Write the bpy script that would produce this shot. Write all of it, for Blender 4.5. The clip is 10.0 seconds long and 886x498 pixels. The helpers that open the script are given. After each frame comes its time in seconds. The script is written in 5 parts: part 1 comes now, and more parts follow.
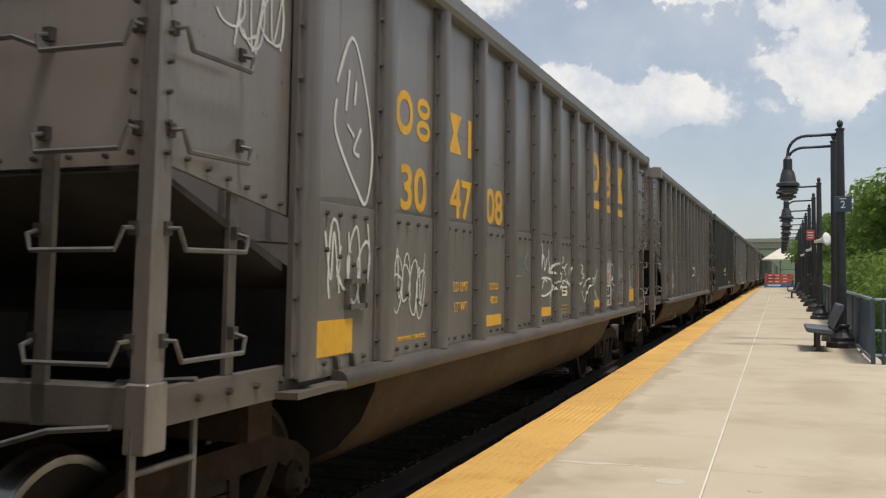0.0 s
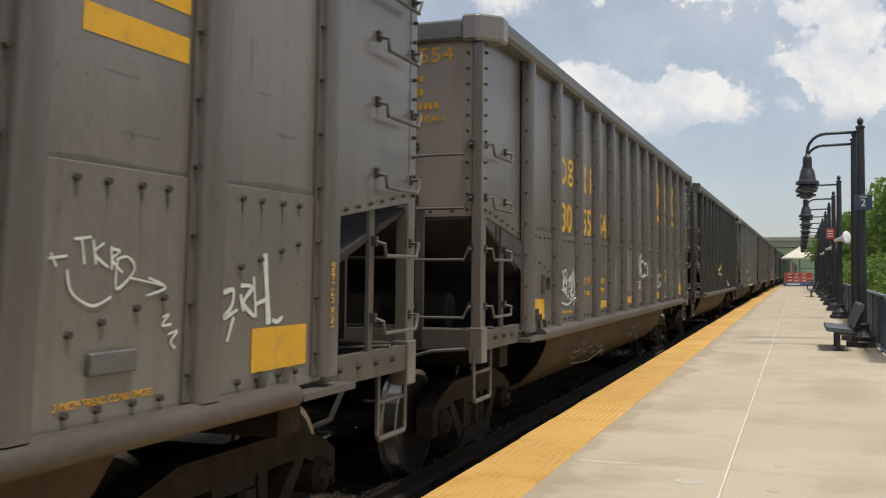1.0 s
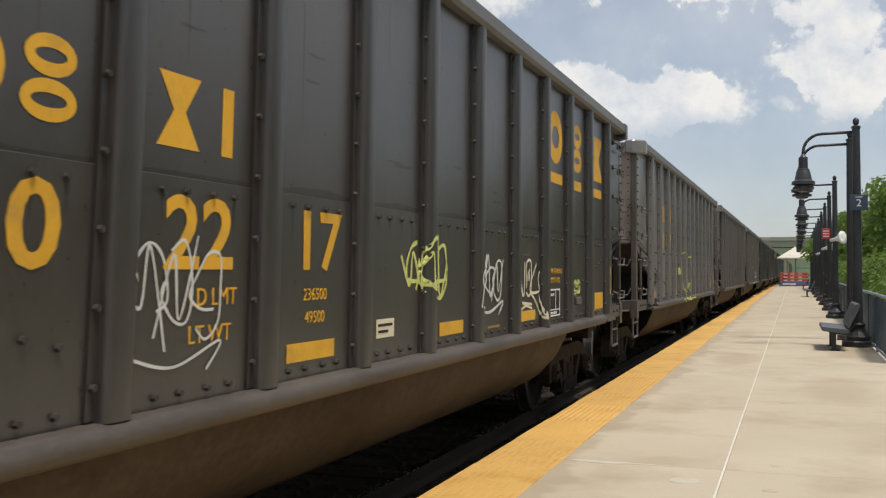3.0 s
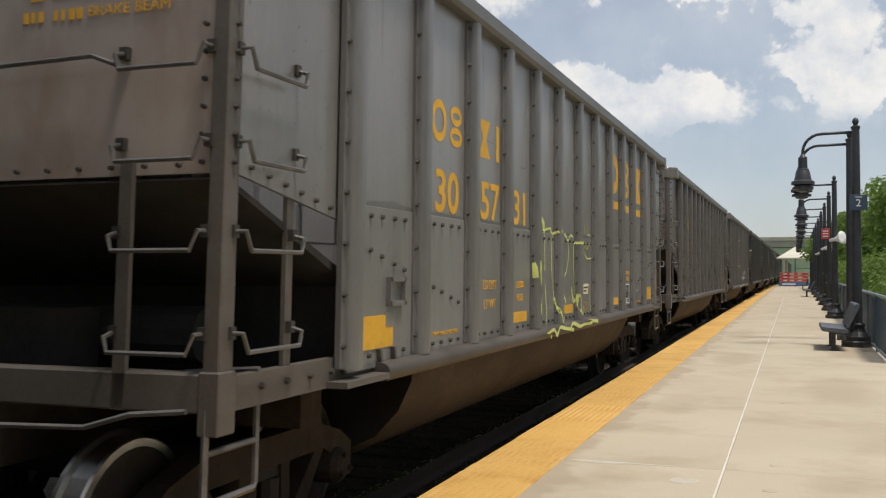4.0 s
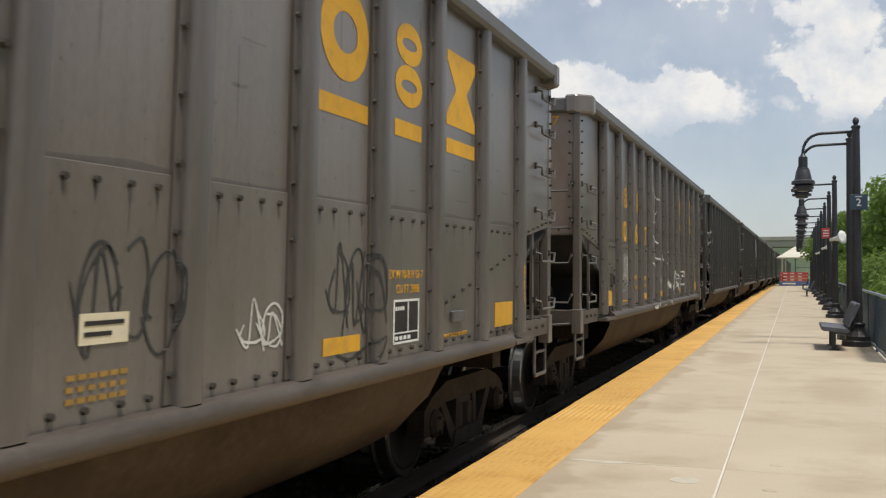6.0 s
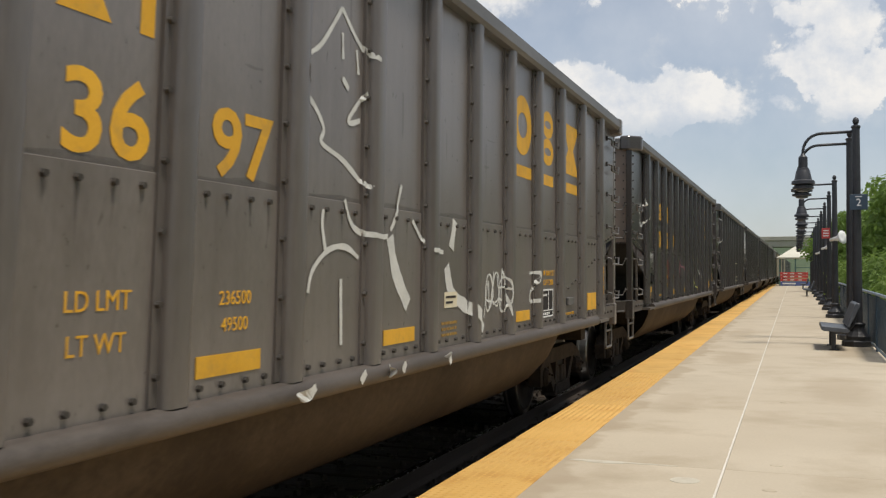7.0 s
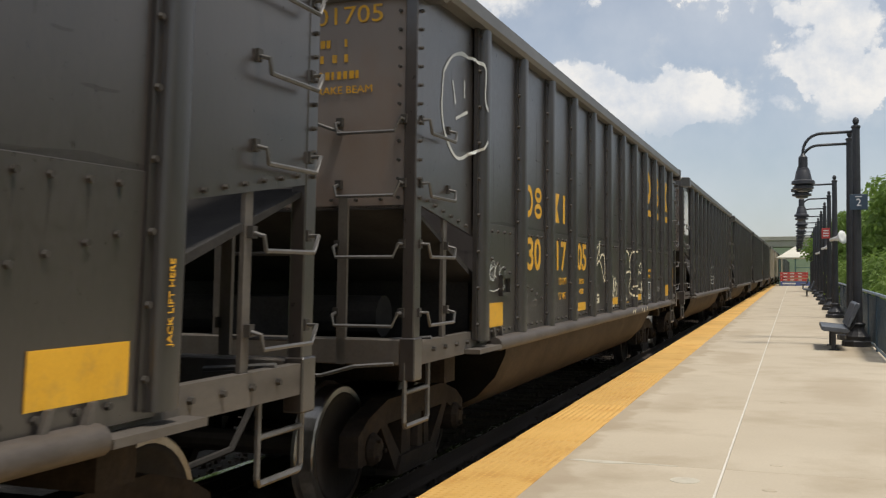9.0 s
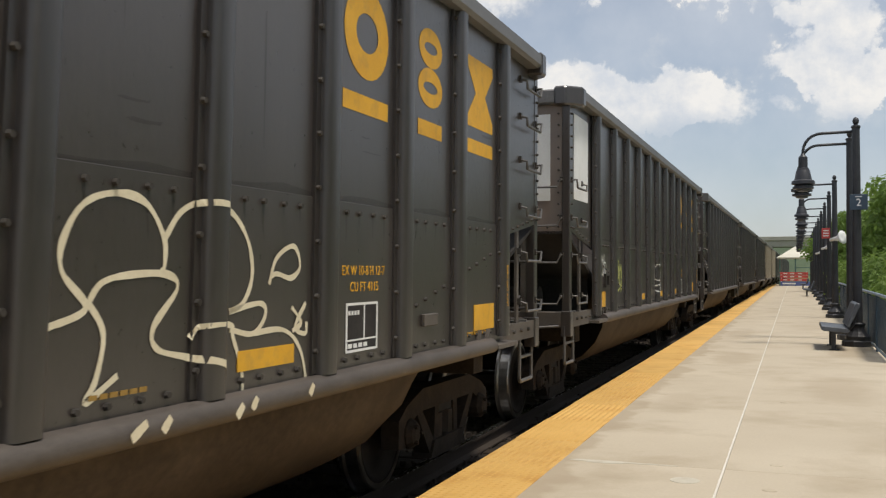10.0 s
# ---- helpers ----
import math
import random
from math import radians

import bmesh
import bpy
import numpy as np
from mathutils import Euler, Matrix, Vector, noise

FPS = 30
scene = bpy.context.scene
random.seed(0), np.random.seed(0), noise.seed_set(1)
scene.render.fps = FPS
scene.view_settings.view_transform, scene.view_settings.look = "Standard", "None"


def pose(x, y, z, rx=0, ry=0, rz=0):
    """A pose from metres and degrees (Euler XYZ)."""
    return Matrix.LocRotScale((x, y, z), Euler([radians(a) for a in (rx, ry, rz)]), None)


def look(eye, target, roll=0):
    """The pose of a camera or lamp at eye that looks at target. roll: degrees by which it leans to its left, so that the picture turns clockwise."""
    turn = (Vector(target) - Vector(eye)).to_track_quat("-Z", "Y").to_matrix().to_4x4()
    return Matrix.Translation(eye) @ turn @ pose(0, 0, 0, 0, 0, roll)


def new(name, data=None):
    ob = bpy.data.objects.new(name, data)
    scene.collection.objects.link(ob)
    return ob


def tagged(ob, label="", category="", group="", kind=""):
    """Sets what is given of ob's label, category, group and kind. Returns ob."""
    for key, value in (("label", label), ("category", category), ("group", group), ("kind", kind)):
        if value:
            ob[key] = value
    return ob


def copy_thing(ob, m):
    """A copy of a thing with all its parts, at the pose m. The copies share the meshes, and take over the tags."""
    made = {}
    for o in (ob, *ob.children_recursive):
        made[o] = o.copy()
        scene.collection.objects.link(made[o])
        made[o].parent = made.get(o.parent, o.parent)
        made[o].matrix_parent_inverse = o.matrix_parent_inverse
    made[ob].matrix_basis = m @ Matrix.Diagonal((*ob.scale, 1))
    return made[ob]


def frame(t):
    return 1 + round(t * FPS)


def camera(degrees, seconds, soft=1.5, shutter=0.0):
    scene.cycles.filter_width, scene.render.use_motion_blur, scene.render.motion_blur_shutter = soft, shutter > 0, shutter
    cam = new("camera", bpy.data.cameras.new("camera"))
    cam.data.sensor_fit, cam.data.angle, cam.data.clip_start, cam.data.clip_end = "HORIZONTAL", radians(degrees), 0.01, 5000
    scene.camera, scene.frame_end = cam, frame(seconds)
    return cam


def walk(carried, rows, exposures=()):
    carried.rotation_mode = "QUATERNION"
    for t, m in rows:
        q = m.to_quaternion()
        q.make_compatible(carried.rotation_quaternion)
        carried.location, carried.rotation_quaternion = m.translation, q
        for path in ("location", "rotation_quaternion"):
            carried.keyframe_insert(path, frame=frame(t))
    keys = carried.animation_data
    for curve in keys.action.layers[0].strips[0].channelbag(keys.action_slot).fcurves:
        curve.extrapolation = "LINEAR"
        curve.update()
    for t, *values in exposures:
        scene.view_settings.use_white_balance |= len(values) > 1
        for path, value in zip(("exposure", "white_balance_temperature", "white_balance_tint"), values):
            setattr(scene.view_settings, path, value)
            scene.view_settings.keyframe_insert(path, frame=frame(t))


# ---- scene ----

# World: x to the right across the platform, y along the platform, z up from its surface.
RAIL_Z = -0.244         # rail top under the platform
PERIOD = 16.4          # metres from car to car over the couplers
HEADING = 0.37          # degrees by which the track bears to the right of the platform
TRACK_X = -3.99        # track centre abreast of the camera
EYE = (0.0, 0.0, 1.5)

cam = camera(48.5, 10.0, soft=1.25, shutter=0.33)
scene.cycles.rolling_shutter_type = "TOP"
scene.cycles.rolling_shutter_duration = 0.12

YAW, PITCH, ROLL = 19.58, 1.284, 0.0
TURNS = ((0.0, -0.784, 0.1), (0.5, -0.18, 0.03), (1.0, 0.224, 0.03), (1.5, 0.35, 0.0), (2.0, 0.25, 0.0),
         (3.5, -0.03, 0.03), (4.5, 0.01, 0.02), (5.5, 0.0, 0.0), (7.0, 0.0, 0.0), (8.5, 0.0, 0.0), (10.0, 0.0, 0.0))
walk(cam, [(t, pose(*EYE, 90 + PITCH + dp, ROLL, YAW + dy)) for t, dy, dp in TURNS])

# ---- light ----
SUN_UP, SUN_FROM = 72.0, 112.0      # elevation; bearing from +y towards +x
world = bpy.data.worlds.new("sky")
scene.world = world
world.use_nodes = True
wt = world.node_tree


def wnode(kind, **inputs):
    n = wt.nodes.new(kind)
    for k, v in inputs.items():
        n.inputs[int(k[1:])].default_value = v
    return n


def wmath(op, a, b=0.0, clamp=False):
    n = wt.nodes.new("ShaderNodeMath")
    n.operation, n.use_clamp = op, clamp
    for i, v in enumerate((a, b)):
        if isinstance(v, (int, float)):
            n.inputs[i].default_value = v
        else:
            wt.links.new(v, n.inputs[i])
    return n.outputs[0]


sky = wnode("ShaderNodeTexSky")
sky.sky_type, sky.sun_disc = "NISHITA", False
sky.sun_elevation, sky.sun_rotation = radians(SUN_UP), radians(SUN_FROM)
sky.dust_density, sky.ozone_density = 0.8, 1.5
geo = wnode("ShaderNodeTexCoord")
sep = wnode("ShaderNodeSeparateXYZ")
wt.links.new(geo.outputs["Generated"], sep.inputs[0])
big = wnode("ShaderNodeTexNoise", i2=3.6, i3=9.0, i4=0.6)
wt.links.new(geo.outputs["Generated"], big.inputs["Vector"])
fine = wnode("ShaderNodeTexNoise", i2=19.0, i3=12.0, i4=0.62)
wt.links.new(geo.outputs["Generated"], fine.inputs["Vector"])


warp = wnode("ShaderNodeTexNoise", i2=11.0, i3=9.0, i4=0.6)
wt.links.new(geo.outputs["Generated"], warp.inputs["Vector"])
bent = wt.nodes.new("ShaderNodeVectorMath")
bent.operation = "MULTIPLY_ADD"
bent.inputs[1].default_value = (0.16, 0.16, 0.16)
wt.links.new(warp.outputs["Color"], bent.inputs[0])
shift = wt.nodes.new("ShaderNodeVectorMath")
shift.operation = "ADD"
shift.inputs[1].default_value = (-0.08, -0.08, -0.08)
wt.links.new(geo.outputs["Generated"], shift.inputs[0])
wt.links.new(shift.outputs[0], bent.inputs[2])


def bank(yaw, pitch, width, height):
    """A heap of cloud round one bearing: 1 in its middle, 0 at its rim."""
    a, e = radians(yaw), radians(pitch)
    d = Vector((-math.sin(a) * math.cos(e), math.cos(a) * math.cos(e), math.sin(e)))
    r = Vector((math.cos(a), math.sin(a), 0))
    u = r.cross(d)
    tot = None
    for axis, size in ((r, width), (u, height), (d, 9.0)):
        n = wt.nodes.new("ShaderNodeVectorMath")
        n.operation = "DOT_PRODUCT"
        n.inputs[1].default_value = axis
        wt.links.new(bent.outputs[0], n.inputs[0])
        v = wmath("DIVIDE", wmath("SUBTRACT", n.outputs["Value"], axis.dot(d)), size)
        q = wmath("MULTIPLY", v, v)
        tot = q if tot is None else wmath("ADD", tot, q)
    return wmath("SUBTRACT", 1.0, tot, True)


banks = None
for b in ((13.6, 9.4, 0.06, 0.045), (10.8, 9.8, 0.06, 0.055), (8.4, 10.0, 0.055, 0.056), (6.0, 9.5, 0.055, 0.05), (3.4, 9.1, 0.055, 0.044),
          (-0.9, 14.2, 0.03, 0.035), (-2.4, 13.0, 0.03, 0.045), (-0.6, 11.4, 0.04, 0.035), (-2.2, 9.6, 0.05, 0.05), (-4.6, 10.6, 0.035, 0.03),
          (24.0, 17.5, 0.3, 0.05), (6.0, 15.6, 0.12, 0.016), (-30.0, 20.0, 0.3, 0.2), (60.0, 25.0, 0.4, 0.2), (150.0, 30.0, 0.7, 0.25), (-110.0, 25.0, 0.6, 0.2)):
    v = bank(*b)
    banks = v if banks is None else wmath("ADD", banks, v)
floor_fade = wmath("MULTIPLY", wmath("SUBTRACT", sep.outputs["Z"], 0.095), 16.0, True)
heap = wmath("MULTIPLY", wmath("SUBTRACT", wmath("ADD", wmath("MULTIPLY", banks, 0.8), wmath("MULTIPLY", fine.outputs[0], 0.8)), 0.5), 2.0, True)
mask = wmath("MULTIPLY", heap, floor_fade)
veil = wmath("MULTIPLY", wmath("SUBTRACT", big.outputs[0], 0.38), 3.0, True)
cover = wmath("MAXIMUM", mask, wmath("ADD", wmath("MULTIPLY", veil, 0.45), 0.36))
shade = wt.nodes.new("ShaderNodeMapRange")
shade.inputs[1].default_value, shade.inputs[2].default_value = 0.4, 0.6
shade.inputs[3].default_value, shade.inputs[4].default_value = 0.0, 1.0
wt.links.new(fine.outputs[0], shade.inputs[0])
tone = wt.nodes.new("ShaderNodeMix")
tone.data_type = "RGBA"
tone.inputs[6].default_value, tone.inputs[7].default_value = (7.0, 7.35, 7.9, 1), (9.3, 9.1, 8.8, 1)
wt.links.new(wmath("MULTIPLY", shade.outputs[0], mask), tone.inputs[0])
mix = wt.nodes.new("ShaderNodeMix")
mix.data_type = "RGBA"
wt.links.new(cover, mix.inputs[0])
wt.links.new(sky.outputs[0], mix.inputs[6])
wt.links.new(tone.outputs[2], mix.inputs[7])
wt.links.new(mix.outputs[2], wt.nodes["Background"].inputs[0])
wt.nodes["Background"].inputs[1].default_value = 0.095

sun = new("sun", bpy.data.lights.new("sun", "SUN"))
sun.data.energy, sun.data.angle, sun.data.color = 3.25, radians(11.0), (1, 0.935, 0.83)
sun.matrix_world = look((0, 0, 90), (-math.sin(radians(SUN_FROM)) * 30, -math.cos(radians(SUN_FROM)) * 30,
                                     90 - 30 * math.tan(radians(SUN_UP))))


# ---- materials ----
def surface(name, dark, light, rough=0.7, grain=30.0, patch=1.5, metal=0.0, bump=0.2, stretch=(1, 1, 1), dirt=None, amount=0.4, per_piece=0.0,
            dist=0.01, shine=0.5, streak=0.0):
    """Two scales of noise between two colours, stains of a third, fine relief; pieces differ a little by per_piece."""
    m = bpy.data.materials.new(name)
    m.use_nodes = True
    nt = m.node_tree
    out = nt.nodes["Principled BSDF"]
    tc = nt.nodes.new("ShaderNodeTexCoord")
    mp = nt.nodes.new("ShaderNodeMapping")
    mp.inputs["Scale"].default_value = stretch
    nt.links.new(tc.outputs["Object"], mp.inputs[0])
    info = nt.nodes.new("ShaderNodeObjectInfo")
    add = nt.nodes.new("ShaderNodeVectorMath")
    add.operation = "MULTIPLY_ADD"
    add.inputs[1].default_value = (37.0, 37.0, 37.0)
    nt.links.new(info.outputs["Random"], add.inputs[0])
    nt.links.new(mp.outputs[0], add.inputs[2])

    def noise_tex(scale, detail=6.0):
        n = nt.nodes.new("ShaderNodeTexNoise")
        n.inputs["Scale"].default_value, n.inputs["Detail"].default_value, n.inputs["Roughness"].default_value = scale, detail, 0.6
        nt.links.new(add.outputs[0], n.inputs["Vector"])
        return n.outputs[0]

    def ramp(fac, lo, hi):
        r = nt.nodes.new("ShaderNodeMapRange")
        r.inputs[1].default_value, r.inputs[2].default_value = lo, hi
        nt.links.new(fac, r.inputs[0])
        return r.outputs[0]

    def blend(fac, a, b):
        x = nt.nodes.new("ShaderNodeMix")
        x.data_type = "RGBA"
        nt.links.new(fac, x.inputs[0])
        for i, c in ((6, a), (7, b)):
            if isinstance(c, tuple):
                x.inputs[i].default_value = (*c, 1)
            else:
                nt.links.new(c, x.inputs[i])
        return x.outputs[2]

    g, p = noise_tex(grain), noise_tex(patch)
    half = nt.nodes.new("ShaderNodeMath")
    half.operation = "MULTIPLY_ADD"
    nt.links.new(g, half.inputs[0])
    half.inputs[1].default_value = 0.4
    sc = nt.nodes.new("ShaderNodeMath")
    sc.operation = "MULTIPLY"
    nt.links.new(p, sc.inputs[0])
    sc.inputs[1].default_value = 0.6
    nt.links.new(sc.outputs[0], half.inputs[2])
    col = blend(ramp(half.outputs[0], 0.36, 0.64), dark, light)
    if dirt:
        d = noise_tex(patch * 2.3, 9.0)
        dm = nt.nodes.new("ShaderNodeMath")
        dm.operation = "MULTIPLY"
        nt.links.new(ramp(d, 0.5, 0.72), dm.inputs[0])
        dm.inputs[1].default_value = amount
        col = blend(dm.outputs[0], col, dirt)
    if streak:
        sm = nt.nodes.new("ShaderNodeMapping")
        sm.inputs["Scale"].default_value = (14.0, 14.0, 0.45)
        nt.links.new(add.outputs[0], sm.inputs[0])
        sn = nt.nodes.new("ShaderNodeTexNoise")
        sn.inputs["Scale"].default_value, sn.inputs["Detail"].default_value = 1.0, 8.0
        nt.links.new(sm.outputs[0], sn.inputs["Vector"])
        sf = nt.nodes.new("ShaderNodeMath")
        sf.operation = "MULTIPLY"
        nt.links.new(ramp(sn.outputs[0], 0.48, 0.72), sf.inputs[0])
        sf.inputs[1].default_value = streak
        col = blend(sf.outputs[0], col, dirt)
    if per_piece:
        hsv = nt.nodes.new("ShaderNodeHueSaturation")
        pr = nt.nodes.new("ShaderNodeMapRange")
        pr.inputs[3].default_value, pr.inputs[4].default_value = 1 - per_piece, 1 + per_piece
        nt.links.new(info.outputs["Random"], pr.inputs[0])
        nt.links.new(pr.outputs[0], hsv.inputs["Value"])
        nt.links.new(col, hsv.inputs["Color"])
        col = hsv.outputs[0]
    nt.links.new(col, out.inputs["Base Color"])
    rr = nt.nodes.new("ShaderNodeMapRange")
    rr.inputs[3].default_value, rr.inputs[4].default_value = max(rough - 0.12, 0.05), min(rough + 0.12, 1.0)
    nt.links.new(g, rr.inputs[0])
    nt.links.new(rr.outputs[0], out.inputs["Roughness"])
    out.inputs["Metallic"].default_value = metal
    out.inputs["Specular IOR Level"].default_value = shine
    if bump:
        bp = nt.nodes.new("ShaderNodeBump")
        bp.inputs["Strength"].default_value, bp.inputs["Distance"].default_value = bump, dist
        nt.links.new(g, bp.inputs["Height"])
        nt.links.new(bp.outputs[0], out.inputs["Normal"])
    return m


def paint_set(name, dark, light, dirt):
    # Ribs take the same paint at 0.7 of its colours.
    darker = [tuple(0.7 * v for v in c) for c in (dark, light)]
    # Pale tone mixed into the end paint stands in for light between the cars.
    end_lift = 0.95 if light[0] > 0.2 else 0.65 if light[0] > 0.1 else 0.52
    brightened = [tuple((1 - end_lift) * v + end_lift * w for v, w in zip(c, (0.36, 0.3, 0.26))) for c in (dark, light)]
    return (surface(name, dark, light, 0.32, 40, 0.8, 0.0, 0.06, (1, 1, 0.45), dirt, 0.4, 0.05, streak=0.22, shine=1.0),
            surface(name + "_end", *brightened, 0.55, 30, 0.9, 0.0, 0.1, (1, 1, 0.5), (0.19, 0.118, 0.078), 0.6),
            surface(name + "_ribs", *darker, 0.38, 40, 1.4, 0.0, 0.08, (1, 1, 0.2), dirt, 0.45, 0.08, streak=0.35, shine=1.0))


GREY = paint_set("grey_car_paint", (0.115, 0.0994, 0.0882), (0.176, 0.153, 0.137), (0.0671, 0.0522, 0.0422))
PALE = paint_set("pale_grey_car_paint", (0.156, 0.148, 0.14), (0.228, 0.217, 0.208), (0.096, 0.084, 0.072))
DARK = paint_set("dark_car_paint", (0.0303, 0.0245, 0.0215), (0.0513, 0.0419, 0.0375), (0.022, 0.0176, 0.0149))
TAN = paint_set("tan_car_paint", (0.24, 0.2, 0.14), (0.32, 0.27, 0.2), (0.15, 0.12, 0.09))
RAIL_CAP = surface("worn_aluminium_cap", (0.105, 0.102, 0.1), (0.18, 0.175, 0.17), 0.5, 40, 2, 0.3, 0.1, (1, 0.3, 1))
SILL = surface("dusty_sill", (0.078, 0.067, 0.057), (0.125, 0.109, 0.094), 0.6, 40, 1.6, 0.1, 0.1, (1, 0.4, 1), (0.08, 0.06, 0.045), 0.6)
LEDGE = surface("sooty_ledge", (0.058, 0.047, 0.039), (0.108, 0.09, 0.076), 0.6, 40, 1.6, 0.1, 0.1, (1, 0.4, 1), (0.035, 0.027, 0.021), 0.7)
TUB = surface("dusty_tub", (0.045, 0.034, 0.026), (0.104, 0.081, 0.06), 0.75, 20, 0.9, 0.0, 0.1, (1, 0.7, 1), (0.045, 0.034, 0.026), 0.75, shine=0.12)
BOGIE = surface("rusty_cast_steel", (0.024, 0.019, 0.015), (0.052, 0.041, 0.033), 0.8, 40, 4, 0.2, 0.3, dirt=(0.08, 0.055, 0.038), amount=0.5, shine=0.12)
TREAD = surface("polished_wheel_steel", (0.2, 0.19, 0.18), (0.36, 0.35, 0.33), 0.36, 60, 5, 1.0, 0.05)
WHEEL = surface("brown_wheel_steel", (0.035, 0.029, 0.025), (0.065, 0.054, 0.046), 0.62, 40, 4, 0.4, 0.15, shine=0.12)
ROD = surface("grab_iron_steel", (0.1, 0.096, 0.092), (0.17, 0.162, 0.155), 0.45, 60, 8, 0.4, 0.05)
BOLT = surface("sooty_bolt_steel", (0.04, 0.035, 0.03), (0.07, 0.062, 0.054), 0.6, 60, 8, 0.3)
# Black for hoses and print; on the open car ends it paints in shade.
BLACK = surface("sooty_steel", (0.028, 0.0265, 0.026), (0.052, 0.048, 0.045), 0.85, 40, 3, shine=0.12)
RUNS = surface("grime_runs", (0.012, 0.01, 0.008), (0.03, 0.024, 0.02), 0.8, 40, 3)
for nd in RUNS.node_tree.nodes:
    if nd.type == "BSDF_PRINCIPLED":
        nd.inputs["Alpha"].default_value = 0.17
YELLOW = surface("car_yellow", (0.62, 0.32, 0.015), (0.72, 0.39, 0.025), 0.6, 60, 4, 0, 0.05, dirt=(0.35, 0.22, 0.06), amount=0.45, per_piece=0.08)
FADED = surface("faded_yellow", (0.26, 0.15, 0.03), (0.4, 0.24, 0.05), 0.7, 60, 6, 0, 0.05)
WHITE = surface("spray_white", (0.5, 0.5, 0.47), (0.66, 0.66, 0.62), 0.6, 60, 5, 0, 0.03)
CREAM = surface("spray_cream", (0.62, 0.55, 0.38), (0.75, 0.68, 0.5), 0.6, 60, 5, 0, 0.03)
LIME = surface("spray_lime", (0.5, 0.53, 0.14), (0.62, 0.65, 0.22), 0.6, 60, 5, 0, 0.03)
INK = surface("spray_black", (0.025, 0.025, 0.025), (0.05, 0.05, 0.05), 0.6, 60, 5, 0, 0.03)
PINK = surface("spray_pink", (0.4, 0.16, 0.2), (0.5, 0.22, 0.26), 0.6, 60, 5, 0, 0.03)
TEAL = surface("spray_teal", (0.13, 0.19, 0.18), (0.17, 0.25, 0.23), 0.6, 60, 5, 0, 0.03)
CHALK = surface("faint_chalk", (0.13, 0.12, 0.11), (0.19, 0.18, 0.165), 0.8, 60, 5, 0, 0.03)
RED = surface("spray_red", (0.3, 0.06, 0.035), (0.4, 0.09, 0.05), 0.6, 60, 5, 0, 0.03)
CONCRETE = surface("platform_concrete", (0.455, 0.385, 0.285), (0.535, 0.462, 0.352), 0.85, 45, 0.45, 0, 0.25, dirt=(0.34, 0.27, 0.18), amount=0.6, dist=0.004)


def platform_stains(m):
    """Damp brown stains with shapes of their own: a ragged band along the tactile strip and some round patches."""
    nt = m.node_tree
    base = nt.nodes["Principled BSDF"].inputs["Base Color"]
    tc = nt.nodes.new("ShaderNodeTexCoord")
    wob = nt.nodes.new("ShaderNodeTexNoise")
    wob.inputs["Scale"].default_value, wob.inputs["Detail"].default_value = 1.6, 8.0
    nt.links.new(tc.outputs["Object"], wob.inputs["Vector"])
    sx = nt.nodes.new("ShaderNodeSeparateXYZ")
    nt.links.new(tc.outputs["Object"], sx.inputs[0])

    def m2(op, a, b, clamp=False):
        n = nt.nodes.new("ShaderNodeMath")
        n.operation, n.use_clamp = op, clamp
        for i, v in enumerate((a, b)):
            if isinstance(v, (int, float)):
                n.inputs[i].default_value = v
            else:
                nt.links.new(v, n.inputs[i])
        return n.outputs[0]

    shake = m2("MULTIPLY", m2("SUBTRACT", wob.outputs[0], 0.5), 1.0)
    total = m2("MULTIPLY", m2("SUBTRACT", m2("ADD", -1.52, m2("MULTIPLY", shake, 0.9)), sx.outputs["X"]), 9.0, True)
    total = m2("MULTIPLY", total, 0.6)
    for cx, cy, rx, ry, k in ((-0.95, 17.8, 0.42, 1.5, 0.6), (0.55, 13.5, 0.5, 1.9, 0.6), (0.95, 19.3, 0.4, 1.3, 0.7), (-1.2, 24.5, 0.4, 2.5, 0.5), (0.4, 28.0, 0.6, 2.0, 0.4),
                              (0.9, 9.2, 0.5, 0.7, 0.4), (-1.25, 11.5, 0.3, 1.2, 0.35)):
        u = m2("DIVIDE", m2("SUBTRACT", sx.outputs["X"], cx), rx)
        v = m2("DIVIDE", m2("SUBTRACT", sx.outputs["Y"], cy), ry)
        q = m2("SUBTRACT", m2("ADD", 1.0, m2("MULTIPLY", shake, 1.6)), m2("ADD", m2("MULTIPLY", u, u), m2("MULTIPLY", v, v)))
        total = m2("MAXIMUM", total, m2("MULTIPLY", m2("MULTIPLY", q, 1.3, True), k * 0.75))
    mx = nt.nodes.new("ShaderNodeMix")
    mx.data_type = "RGBA"
    nt.links.new(total, mx.inputs[0])
    nt.links.new(base.links[0].from_socket, mx.inputs[6])
    mx.inputs[7].default_value = (0.35, 0.275, 0.185, 1)
    nt.links.new(mx.outputs[2], base)


platform_stains(CONCRETE)
PATCHING = surface("patching_mortar", (0.5, 0.46, 0.37), (0.6, 0.56, 0.47), 0.85, 60, 3, dirt=(0.45, 0.39, 0.3), amount=0.7)
SEALANT = surface("joint_sealant", (0.62, 0.58, 0.5), (0.74, 0.7, 0.62), 0.8, 60, 3)
TACTILE = surface("yellow_tactile_tile", (0.6, 0.345, 0.085), (0.69, 0.42, 0.125), 0.7, 60, 1.2, 0, 0.15, dirt=(0.46, 0.22, 0.04), amount=0.7, per_piece=0.1, dist=0.003)
LAMP_PAINT = surface("dark_bronze_paint", (0.032, 0.033, 0.038), (0.055, 0.056, 0.062), 0.45, 50, 5, 0.2, 0.08)
